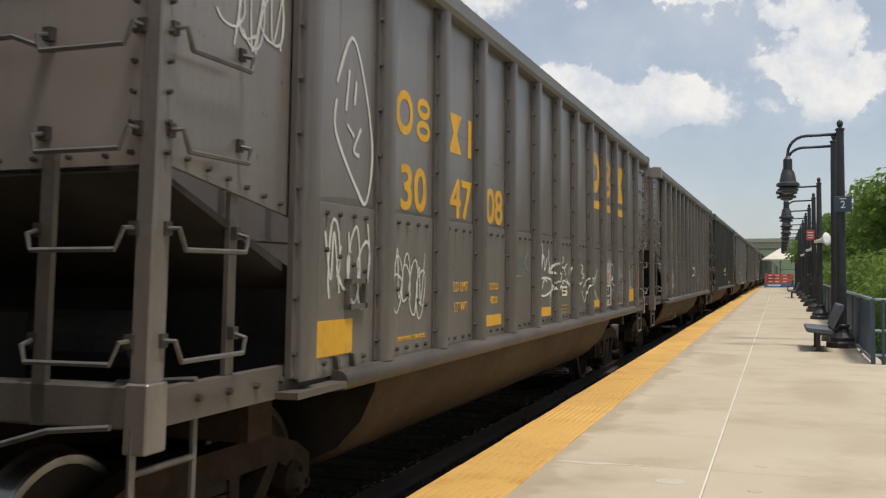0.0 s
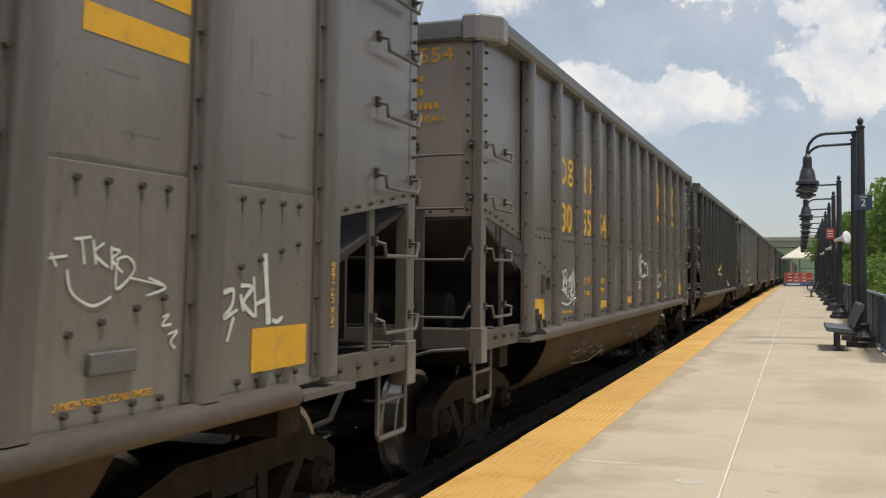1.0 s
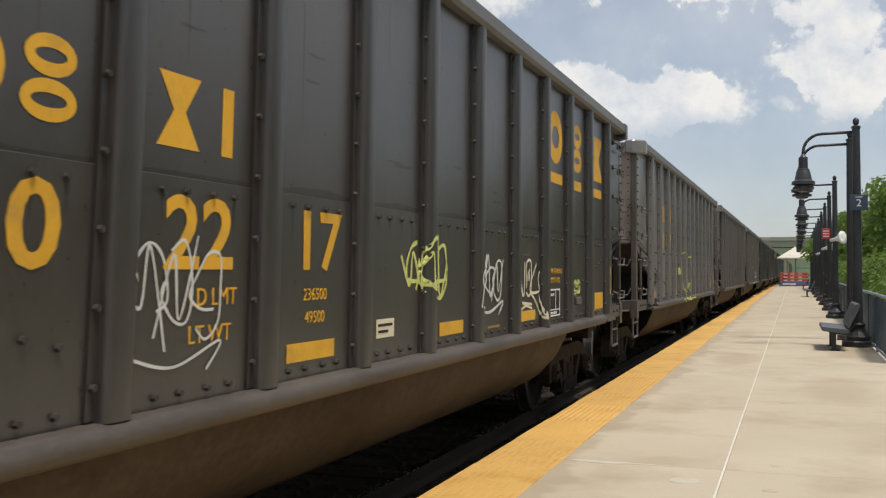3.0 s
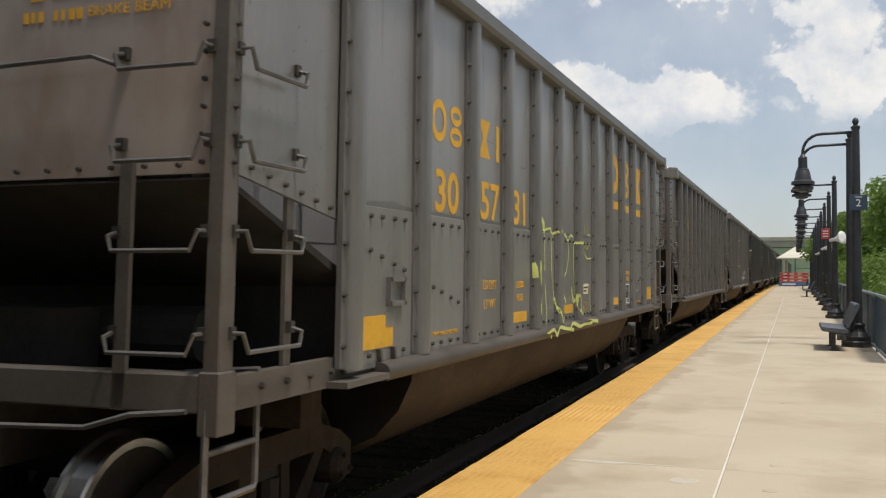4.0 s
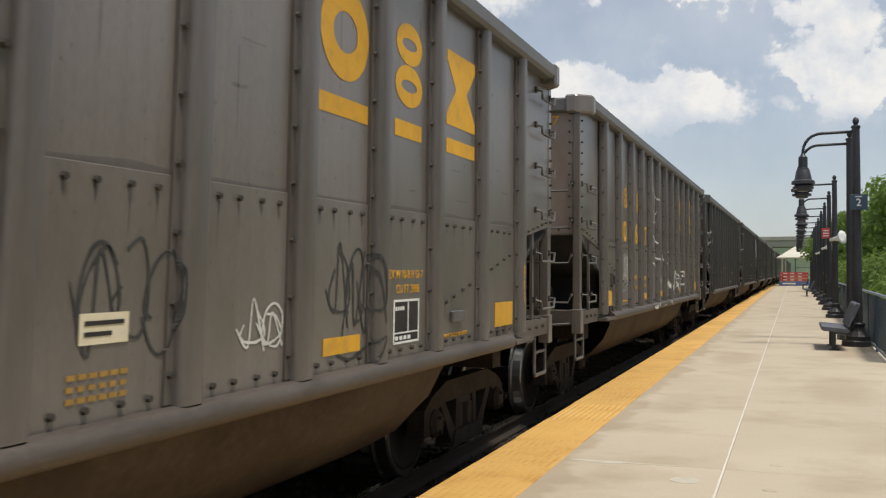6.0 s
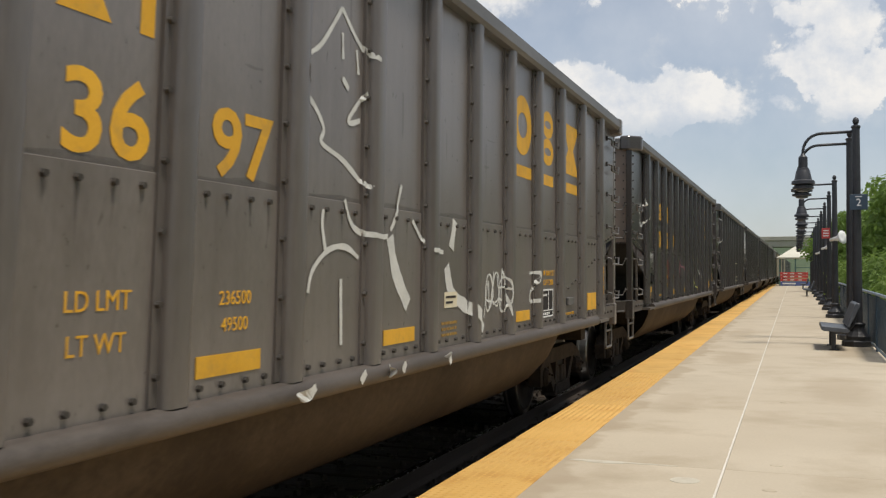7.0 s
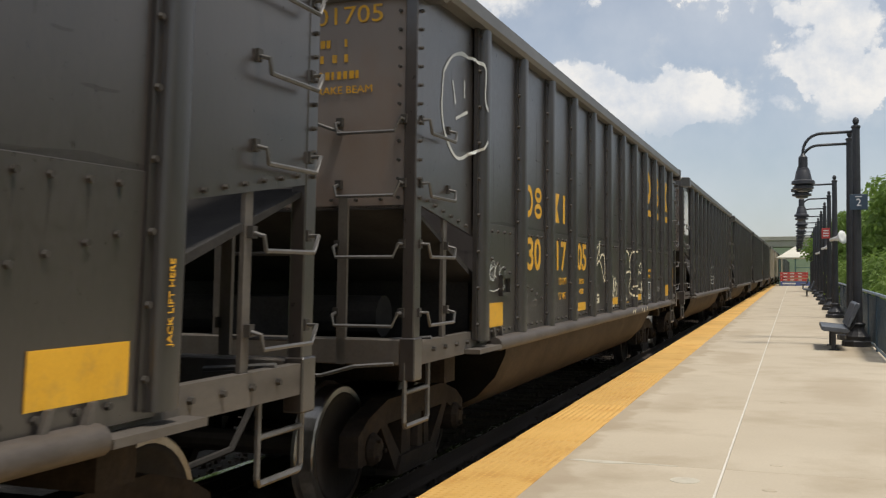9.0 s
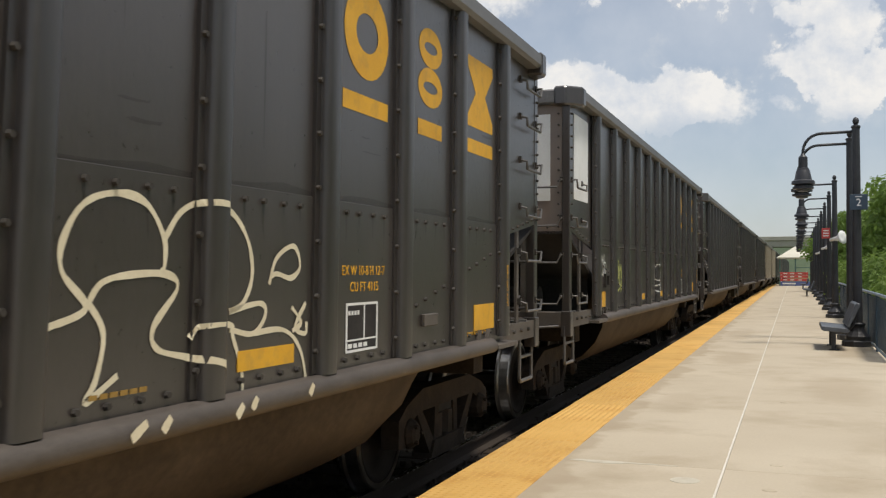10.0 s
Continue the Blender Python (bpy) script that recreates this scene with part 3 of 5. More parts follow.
low = block("board", surface("barrier_blue", (0.08, 0.11, 0.3), (0.11, 0.15, 0.38), 0.5), -1.15, 1.45, -0.05, 0.0, 0.12, 0.5, parent=barrier)
block("bar", SIGN_WHITE, -1.0, 0.2, -0.056, -0.052, 0.24, 0.38, parent=low, soft=0)
for x in (-1.1, 1.2):
    block("leg", SIGN_WHITE, x - 0.04, x + 0.04, -0.3, 0.3, 0, 0.1, parent=barrier)
    block("upright", SIGN_WHITE, x - 0.03, x + 0.03, 0.03, 0.08, 0.05, 1.4, parent=barrier)
barrier.matrix_basis = pose(0.05, 99, 0)

# ---- overpass and far woods ----
bridge = tagged(new("overpass"), "pale concrete road overpass across the tracks", "bridge")
block("deck", BRIDGE, -70, 60, 0, 9, 6.9, 8.4, parent=bridge, soft=0.05)
block("parapet", BRIDGE, -70, 60, -0.3, 0.1, 8.3, 9.2, parent=bridge, soft=0.03)
for x in (-16, 6.5, 26):
    block("pier", BRIDGE, x - 0.7, x + 0.7, 2, 7, -0.7, 7.0, parent=bridge, soft=0.05)
bridge.matrix_basis = pose(0, 232, 0)
bm = bmesh.new()
rnd = random.Random(11)
for dist, top in ((420, 13), (640, 24), (900, 30)):
    last = None
    for i in range(150):
        x = -520 + i * 7
        h = top * (0.75 + 0.35 * noise.noise((x * 0.012, dist, 0))) + 2.2 * noise.noise((x * 0.11, dist, 3)) + rnd.uniform(0, 1.2)
        a, b = bm.verts.new((x, dist, -2)), bm.verts.new((x, dist + 25, h))
        if last:
            bm.faces.new((last[0], a, b, last[1]))
        last = (a, b)
tagged(part("far_woods", bm, FAR), "hazy wooded ridge far behind the station", "woods", kind="stuff")


# ---- trees ----
def leaves(name, blobs, count, size, seed, material):
    """Many small leaf sprays on a heap of blobs: (x, y, z, radius)."""
    r = random.Random(seed)
    verts, faces = [], []
    weights = [b[3] ** 2 for b in blobs]
    for _ in range(count):
        x, y, z, rad = r.choices(blobs, weights)[0]
        d = Vector((r.gauss(0, 1), r.gauss(0, 1), r.gauss(0, 1))).normalized()
        p = Vector((x, y, z)) + Vector((d.x, d.y, d.z * 0.8)) * rad * (r.random() ** 0.35) * r.uniform(0.75, 1.12)
        n = (d + Vector((r.gauss(0, 0.6), r.gauss(0, 0.6), r.gauss(0, 0.6) + 0.4))).normalized()
        a = n.orthogonal().normalized()
        a = (Matrix.Rotation(r.uniform(0, 6.28), 3, n) @ a)
        b = n.cross(a)
        s = size * r.uniform(0.6, 1.4)
        base = len(verts)
        verts += [tuple(p + a * s), tuple(p + b * s * 0.45 + n * s * 0.12), tuple(p - a * s), tuple(p - b * s * 0.45 + n * s * 0.12)]
        faces.append((base, base + 1, base + 2, base + 3))
    me = bpy.data.meshes.new(name)
    me.from_pydata(verts, [], faces)
    me.materials.append(material)
    return me


def tree(seed, height, spread, material, count=5200, size=0.17, label="leafy green broadleaf tree beside the station"):
    r = random.Random(seed)
    t = tagged(new("tree"), label, "tree", "trees round the station")
    bm = bmesh.new()
    top = height * 0.62
    rings = [(r.uniform(-0.1, 0.1), r.uniform(-0.1, 0.1), z * top) for z in (0, 0.3, 0.6, 1)]
    for (p, q), w in zip(zip(rings, rings[1:]), (0.16, 0.12, 0.08)):
        rod(bm, [p, q], w * height / 7, 8)
    ends = []
    for i in range(8):
        a = i * 0.9 + r.uniform(-0.3, 0.3)
        z = height * r.uniform(0.3, 0.6)
        tip = (math.cos(a) * spread * r.uniform(0.5, 0.85), math.sin(a) * spread * r.uniform(0.5, 0.85), z + height * r.uniform(0.12, 0.35))
        rod(bm, [(0, 0, z), (tip[0] * 0.5, tip[1] * 0.5, z + (tip[2] - z) * 0.6), tip], 0.035 * height / 7, 5)
        ends.append(tip)
    part("trunk", bm, BARK, t)
    blobs = [(x, y, z, spread * r.uniform(0.3, 0.5)) for x, y, z in ends] + [(0, 0, height * 0.8, spread * 0.5), (0, 0, height * 0.55, spread * 0.6)]
    blobs += [(r.uniform(-1, 1) * spread * 0.7, r.uniform(-1, 1) * spread * 0.7, height * r.uniform(0.4, 0.92), spread * r.uniform(0.15, 0.3)) for _ in range(14)]
    c = new("crown", leaves("crown", blobs, count, size, seed, material))
    c.parent = t
    return t


kinds = [tree(1, 6.2, 2.9, LEAF), tree(2, 5.4, 2.6, LEAF_PALE), tree(5, 6.8, 3.1, LEAF)]
rnd = random.Random(21)
spots = [(5.6, 38), (7.5, 44), (5.6, 52), (8.5, 55), (5.5, 60), (6.2, 69), (9.5, 40), (12, 50), (5.2, 78), (6.0, 88), (8, 98), (6.5, 110), (10, 72), (13, 62),
         (7, 124), (9, 140), (8, 160), (14, 100), (12, 180), (15, 30), (4.4, 76), (4.2, 93), (4.6, 112), (5.0, 132)]
# Added trees out of view, to darken what the near car panels reflect.
spots += [(9.5, -14), (8.8, -7.5), (9.6, -1.5), (8.9, 4.5), (9.4, 10.5), (9.0, 16.5), (10, 22.5), (13, 1), (13.5, 12), (12.5, -10), (14, 20)]
spots += [(-13 - rnd.uniform(0, 5), -10 + i * 4.2) for i in range(18)] + [(-16 - rnd.uniform(0, 8), 70 + i * 9) for i in range(14)]
for i, (x, y) in enumerate(spots):
    m = pose(x, y, -0.65, 0, 0, rnd.uniform(0, 360))
    if i < 3:
        kinds[i].matrix_basis = m
    else:
        copy_thing(kinds[i % 3], m)


def shrub(seed, length, height, material):
    r = random.Random(seed)
    s = tagged(new("shrub"), "dense leafy green shrub behind the fence", "shrub", "shrubs behind the fence")
    blobs = [(r.uniform(-0.7, 0.7), r.uniform(-length / 2, length / 2), r.uniform(0.3, 0.8) * height, height * r.uniform(0.25, 0.42)) for _ in range(14)]
    c = new("foliage", leaves("foliage", blobs, 5200, 0.085, seed, material))
    c.parent = s
    bm = bmesh.new()
    for _ in range(7):
        x, y, z, _r = r.choice(blobs)
        rod(bm, [(0, y * 0.5, 0), (x * 0.6, y * 0.9, z * 0.6), (x, y, z)], 0.022, 5)
    part("stems", bm, BARK, s)
    return s


shrubs = [shrub(31, 4.5, 2.6, LEAF_PALE), shrub(32, 5.0, 2.9, LEAF)]
for i, (x, y, z) in enumerate(((3.2, 29, 0), (3.4, 34, 0), (3.0, 39.5, 0), (3.6, 44, 0), (3.1, 49, 0), (3.4, 54, 0), (3.3, 59, 0), (3.5, 65, 0), (5.2, 31, 0), (5.6, 26, -0.6),
                                (-10.8, 2, 0), (-11, 8, 0), (-10.6, 14, 0), (-11, 20, 0), (-11, 27, 0), (-10.7, -4, 0))):
    m = pose(x, y, z - 0.65, 0, 0, rnd.uniform(-12, 12))
    if i < 2:
        shrubs[i].matrix_basis = m
    else:
        copy_thing(shrubs[i % 2], m)
# grass tufts on the bank behind the railing
verts, faces = [], []
for _ in range(9000):
    x, y = rnd.uniform(1.9, 9.0), rnd.uniform(17.8, 34.0)
    h, a = rnd.uniform(0.06, 0.16), rnd.uniform(0, 6.28)
    b = len(verts)
    verts += [(x + 0.012 * math.cos(a), y + 0.012 * math.sin(a), -0.63), (x - 0.012 * math.cos(a), y - 0.012 * math.sin(a), -0.63),
              (x + rnd.uniform(-0.05, 0.05), y + rnd.uniform(-0.05, 0.05), -0.62 + h)]
    faces.append((b, b + 1, b + 2))
me = bpy.data.meshes.new("grass_tufts")
me.from_pydata(verts, [], faces)
me.materials.append(LEAF_PALE)
tagged(new("grass_tufts", me), "short green grass blades", "grass", kind="stuff")


# ---- coal cars ----
HALF = 7.4             # leading corner posts
ENDS = {-1: HALF, 1: 7.5}
PLATE, RIB_OUT = 1.54, 1.63
RIBS = []


def use_ribs(n):
    """Sets the rib lines of the car in hand: 13 ribs, or 12 wider apart."""
    if n == 13:
        RIBS[:] = [-6.14, -5.05] + [0.985 * (i - 6) - 0.03 for i in range(2, 11)] + [5.0, 6.13]
    else:
        RIBS[:] = [-6.06] + [0.04 + 1.095 * (i - 5.5) for i in range(1, 11)] + [6.14]


LOW, SEAM, TOP = 1.2, 2.11, 3.84
BOLT_U = (-0.27, -0.1, 0.1, 0.27)


def bolt(bm, x, y, z, r=0.018, axis="x", d=0.024):
    ring = [(r * math.cos(a), r * math.sin(a)) for a in (math.pi * k / 3 for k in range(6))]
    if axis == "x":
        lo, hi = [(x, y + p, z + q) for p, q in ring], [(x + d, y + p * 0.8, z + q * 0.8) for p, q in ring]
    else:
        lo, hi = [(x + p, y, z + q) for p, q in ring], [(x + p * 0.8, y - d, z + q * 0.8) for p, q in ring]
    a, b = [bm.verts.new(v) for v in lo], [bm.verts.new(v) for v in hi]
    for k in range(6):
        bm.faces.new((a[k], a[(k + 1) % 6], b[(k + 1) % 6], b[k]))
    bm.faces.new(b)


def grab_iron(bm, x, y, z, end, length=0.5, along="y"):
    """A bent round bar on two short brackets; drop handles hang a hand's width under their bolts."""
    o = 0.075
    if along == "y":
        pts = [(x, y, z), (x + o, y, z), (x + o, y + 0.05 * end, z - 0.09), (x + o, y + (length - 0.02) * end, z - 0.09), (x + o, y + length * end, z - 0.02), (x, y + length * end, z)]
    else:
        pts = [(x, y, z), (x, y - o * end, z), (x - 0.04, y - o * end, z - 0.09), (x - length + 0.02, y - o * end, z - 0.09), (x - length, y - o * end, z - 0.02), (x - length, y, z)]
    rod(bm, pts, 0.0125, 6)
    return pts[0], pts[-1]


def brackets(car, ends, along="y"):
    """Two small dark bolted lugs under a grab iron's ends."""
    for x, y, z in ends:
        bm = bmesh.new()
        box(bm, x - 0.015, x + 0.024, y - 0.022, y + 0.022, z - 0.03, z + 0.03) if along == "y" else box(bm, x - 0.022, x + 0.022, y - 0.02, y + 0.02, z - 0.03, z + 0.03)
        part("bracket", bm, BOLT, car)


def side_frame(bm, x):
    w = 0.075
    prism(bm, [(-1.12, 0.36), (-1.12, 0.58), (-0.95, 0.68), (-0.6, 0.78), (0.6, 0.78), (0.95, 0.68), (1.12, 0.58), (1.12, 0.36), (0.98, 0.36),
               (0.92, 0.5), (0.7, 0.6), (-0.7, 0.6), (-0.92, 0.5), (-0.98, 0.36)], x - w, x + w, "x")
    for s in (-1, 1):
        prism(bm, [(s * 0.74, 0.62), (s * 0.62, 0.62), (s * 0.3, 0.3), (s * 0.42, 0.22)], x - w * 0.9, x + w * 0.9, "x")
        prism(bm, [(s * 0.28, 0.62), (s * 0.18, 0.62), (s * 0.2, 0.3), (s * 0.3, 0.3)], x - w * 0.8, x + w * 0.8, "x")
    prism(bm, [(-0.44, 0.18), (0.44, 0.18), (0.36, 0.32), (-0.36, 0.32)], x - w * 1.2, x + w * 1.2, "x")


def hoop(bm, profile, sides=32):
    """A closed ring of (radius, x) about the axle."""
    rings = [[bm.verts.new((x, r * math.cos(t), r * math.sin(t))) for t in (2 * math.pi * j / sides for j in range(sides))] for r, x in profile]
    for a, b in zip(rings, rings[1:] + rings[:1]):
        for j in range(sides):
            bm.faces.new((a[j], a[(j + 1) % sides], b[(j + 1) % sides], b[j]))


def wheelset(car, y):
    ax = new("wheelset")
    ax.parent = car
    bm = bmesh.new()
    lathe(bm, [(0.065, -1.05), (0.065, -0.8), (0.085, -0.7), (0.085, 0.7), (0.065, 0.8), (0.065, 1.05)], 12, axis="x")
    part("axle", bm, WHEEL, ax)
    for s in (-1, 1):
        bm = bmesh.new()
        lathe(bm, [(0.12, s * 0.64), (0.14, s * 0.68), (0.36, s * 0.7), (0.40, s * 0.68), (0.405, s * 0.83), (0.36, s * 0.82), (0.15, s * 0.8), (0.12, s * 0.84)], 28, axis="x")
        smooth(part("wheel", bm, WHEEL, ax))
        bm = bmesh.new()
        hoop(bm, [(0.40, s * 0.679), (0.483, s * 0.679), (0.483, s * 0.705), (0.457, s * 0.72), (0.452, s * 0.82), (0.44, s * 0.832), (0.40, s * 0.832)])
        part("tread", bm, TREAD, ax, "bright worn steel wheel tread")
        bm = bmesh.new()
        lathe(bm, [(0.1, s * 0.9), (0.12, s * 0.93), (0.12, s * 1.09), (0.09, s * 1.13), (0.05, s * 1.14)], 12, axis="x")
        for k in range(3):
            a = k * 2.094
            rod(bm, [(s * 1.12, 0.07 * math.cos(a), 0.07 * math.sin(a)), (s * 1.16, 0.07 * math.cos(a), 0.07 * math.sin(a))], 0.018, 6)
        part("bearing_cap", bm, BOGIE, ax)
    ax.matrix_basis = pose(0, y, 0.457)
    return ax


def coal_car(paint, label, ribs=13):
    use_ribs(ribs)
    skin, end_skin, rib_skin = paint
    car = tagged(new("coal_car"), label, "railway car", "coal train")

    # side plates: an upper and a lower one in each bay, both sides
    bays = [(a + 0.12, b - 0.12) for a, b in zip(RIBS, RIBS[1:])]
    bm = bmesh.new()
    half = 0.56
    box(bm, -0.012, 0.012, -half, half, SEAM - 0.012, 3.72)
    upper = part("upper_plate", bm, skin, car)
    bm = bmesh.new()
    box(bm, -0.004, 0.02, -half, half, LOW - 0.04, SEAM + 0.03)
    lower = part("lower_plate", bevelled(bm, 0.004), skin, car)
    for side in (1, -1):
        for i, (a, b) in enumerate(bays):
            m = pose(side * PLATE, (a + b) / 2, 0, 0, 0, 0 if side > 0 else 180)
            if side > 0 and i == 0:
                upper.matrix_basis = lower.matrix_basis = m
            else:
                again(upper, m)
                again(lower, m)

    # ribs: pressed hat sections with a bolted flange
    bm = bmesh.new()
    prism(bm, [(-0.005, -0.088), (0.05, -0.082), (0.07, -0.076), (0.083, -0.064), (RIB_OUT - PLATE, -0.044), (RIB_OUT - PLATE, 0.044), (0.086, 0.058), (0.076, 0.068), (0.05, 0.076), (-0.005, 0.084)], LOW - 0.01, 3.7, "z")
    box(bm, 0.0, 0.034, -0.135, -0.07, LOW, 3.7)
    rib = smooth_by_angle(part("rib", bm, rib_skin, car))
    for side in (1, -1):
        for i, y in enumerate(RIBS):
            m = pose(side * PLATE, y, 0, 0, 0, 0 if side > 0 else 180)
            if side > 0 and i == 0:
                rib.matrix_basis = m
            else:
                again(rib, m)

    # top rail, sills, floor, tub
    for side in (1, -1):
        bm = bmesh.new()
        prism(bm, [(side * p, q) for p, q in ((1.46, 3.7), (1.63, 3.7), (1.66, 3.73), (1.66, 3.83), (1.63, TOP), (1.46, TOP))], -ENDS[-1] + 0.2, ENDS[1] - 0.2)
        part("top_rail", bm, RAIL_CAP, car, "worn pale metal top rail")
        bm = bmesh.new()
        prism(bm, [(side * p, q) for p, q in ((1.42, 1.085), (1.6, 1.075), (1.63, 1.08), (1.652, 1.1), (1.66, 1.13), (1.652, 1.16), (1.63, 1.182), (1.6, 1.192), (1.42, 1.195))], -5.75, 5.75)
        smooth_by_angle(part("side_sill", bm, LEDGE, car, "dusty rounded side sill"))
    for e in (-1, 1):
        bm = bmesh.new()
        y0, y1 = sorted((e * (ENDS[e] - 0.06), e * (ENDS[e] + 0.07)))
        box(bm, -1.46, 1.46, y0, y1, 3.66, TOP - 0.01)
        part("end_rail", bevelled(bm, 0.02), RAIL_CAP, car)
        for side in (1, -1):
            bm = bmesh.new()
            prism(bm, [(side * p, e * q) for p, q in ((1.36, HALF + 0.09), (1.5, HALF + 0.09), (1.67, HALF - 0.08), (1.67, HALF - 0.24), (1.36, HALF - 0.24))], 3.64, TOP + 0.02, "z")
            part("corner_cap", bevelled(bm, 0.02), DARK[0] if paint is DARK else skin, car)

    bm = bmesh.new()
    ring = [(1.42, 1.15), (1.4, 0.95), (1.3, 0.72), (1.12, 0.52), (0.88, 0.4), (0.6, 0.34), (-0.6, 0.34), (-0.88, 0.4), (-1.12, 0.52), (-1.3, 0.72), (-1.4, 0.95), (-1.42, 1.15)]
    rows = []
    for y, lift in ((-4.74, 0.06), (-4.68, 0.01), (-4.4, 0.0), (0, 0), (3.9, 0.0), (4.35, 0.04), (4.6, 0.14), (4.74, 0.3)):
        rows.append([bm.verts.new((x * (1 - 0.1 * lift), y, z + (1.15 - z) * lift)) for x, z in ring])
    for a, b in zip(rows, rows[1:]):
        for j in range(len(ring) - 1):
            bm.faces.new((a[j], a[j + 1], b[j + 1], b[j]))
    # The tub's end sheets get black in place of its brown, as painted shade.
    for e in (0, -1):
        cap = bmesh.new()
        cap.faces.new([cap.verts.new(v.co) for v in rows[e]])
        bmesh.ops.solidify(cap, geom=cap.faces[:], thickness=0.02)
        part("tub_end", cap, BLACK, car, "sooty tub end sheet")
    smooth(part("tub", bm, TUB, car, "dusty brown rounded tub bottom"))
    # Black here also carries the shade under the sloping floor.
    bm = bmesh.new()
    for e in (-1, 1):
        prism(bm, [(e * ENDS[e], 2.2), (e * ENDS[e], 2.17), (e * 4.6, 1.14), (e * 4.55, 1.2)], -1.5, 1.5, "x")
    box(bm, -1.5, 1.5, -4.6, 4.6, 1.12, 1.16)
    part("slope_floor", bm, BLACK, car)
    bm = bmesh.new()
    box(bm, -0.28, 0.28, -7.9, 7.9, 0.78, 1.12)
    box(bm, -1.35, 1.35, -6.3, -6.05, 0.86, 1.12)
    box(bm, -1.35, 1.35, 6.05, 6.3, 0.86, 1.12)
    part("centre_sill", bm, BOGIE, car)

    # ends: sheet, corner posts, beams, ladders
    for e in (-1, 1):
        bm = bmesh.new()
        y0, y1 = sorted((e * (ENDS[e] - 0.03), e * ENDS[e]))
        box(bm, -1.5, 1.5, y0, y1, 2.18, 3.7)
        part("end_sheet", bm, end_skin, car, "stained end sheet")
        # Added black sheets that block light and keep the open end dark.
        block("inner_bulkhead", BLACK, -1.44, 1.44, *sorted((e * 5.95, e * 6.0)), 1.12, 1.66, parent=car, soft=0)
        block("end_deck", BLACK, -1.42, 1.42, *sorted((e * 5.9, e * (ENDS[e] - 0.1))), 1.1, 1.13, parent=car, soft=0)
        bm = bmesh.new()
        y0, y1 = sorted((e * (ENDS[e] - 0.09), e * (ENDS[e] + 0.03)))
        box(bm, -1.5, 1.5, y0, y1, 1.1, 1.28)
        part("end_beam", bevelled(bm, 0.01), SILL, car)
        bm = bmesh.new()
        box(bm, -0.05, 0.05, *sorted((e * (ENDS[e] - 0.05), e * (ENDS[e] + 0.02))), 1.28, 2.2)
        part("end_stiffener", bm, SILL, car)
        bm = bmesh.new()
        rod(bm, [(0.2, e * (ENDS[e] + 0.2), 1.02), (0.9, e * (ENDS[e] + 0.14), 1.03), (1.15, e * (ENDS[e] + 0.14), 1.1), (1.42, e * (ENDS[e] + 0.1), 1.12)], 0.014, 6)
        part("uncoupling_lever", bm, ROD, car)
        bm = bmesh.new()
        rod(bm, [(1.0, e * (ENDS[e] - 0.7), 1.4), (-1.0, e * (ENDS[e] - 0.7), 1.4)], 0.16, 12)
        box(bm, -0.3, 0.4, *sorted((e * (ENDS[e] - 0.35), e * (ENDS[e] - 0.55))), 1.2, 1.55)
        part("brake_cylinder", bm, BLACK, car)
        bm = bmesh.new()
        rod(bm, [(1.1, e * (ENDS[e] - 0.35), 1.24), (1.52, e * (ENDS[e] - 0.35), 1.27)], 0.016, 6)
        part("release_rod", bm, ROD, car)
        for side in (1, -1):
            bm = bmesh.new()
            x0, x1 = sorted((side * 1.44, side * 1.53))
            box(bm, x0, x1, *sorted((e * (ENDS[e] - 0.1), e * (ENDS[e] + 0.02))), 1.06, 3.68)
            box(bm, *sorted((side * 1.43, side * 1.545)), *sorted((e * (ENDS[e] - 0.11), e * (ENDS[e] + 0.035))), 1.0, 1.29)
            part("corner_post", bevelled(bm, 0.008), SILL if paint is PALE else skin, car)
            # short side plate over the open end, cut to the slope
            bm = bmesh.new()
            prism(bm, [(e * (ENDS[e] - 0.1), 2.2), (e * (ENDS[e] - 0.1), 3.7), (e * 5.98, 3.7), (e * 5.98, 2.0)], *sorted((side * 1.5, side * 1.524)), axis="x")
            part("end_side_plate", bm, skin, car)
            bm = bmesh.new()
            box(bm, *sorted((side * 1.46, side * 1.53)), *sorted((e * (ENDS[e] - 0.1), e * 5.75)), 1.1, 1.26)
            part("end_side_sill", bm, SILL, car)
            bm = bmesh.new()
            box(bm, *sorted((side * 1.485, side * 1.51)), *sorted((e * (ENDS[e] - 0.6), e * (ENDS[e] - 0.67))), 1.16, 2.2)
            part("ladder_stile", bm, SILL, car)
            bm = bmesh.new()
            box(bm, side * 0.99 - 0.035, side * 0.99 + 0.035, *sorted((e * (ENDS[e] + 0.0), e * (ENDS[e] + 0.03))), 1.1, 2.26)
            part("ladder_stile", bm, SILL, car)
            # stirrup step
            bm = bmesh.new()
            x, ya, yb = side * 1.47, e * (ENDS[e] + 0.02), e * (ENDS[e] - 0.42)
            rod(bm, [(x, ya, 1.12), (x, ya, 0.72), (x, ya + (yb - ya) * 0.04, 0.69), (x, yb - (yb - ya) * 0.04, 0.69), (x, yb, 0.72), (x, yb, 1.12)], 0.018, 6)
            rod(bm, [(x, ya, 0.92), (x, yb, 0.92)], 0.016, 6)
            part("step", bm, ROD, car)
        if e < 0:
            bm = bmesh.new()
            y = -ENDS[-1] - 0.075
            rod(bm, [(0.96, y + 0.075, 2.72), (0.96, y, 2.72), (0.8, y, 2.78), (0.3, y, 2.77), (-0.6, y, 2.75), (-0.6, y + 0.075, 2.75)], 0.0125, 6)
            part("handrail", bm, ROD, car)
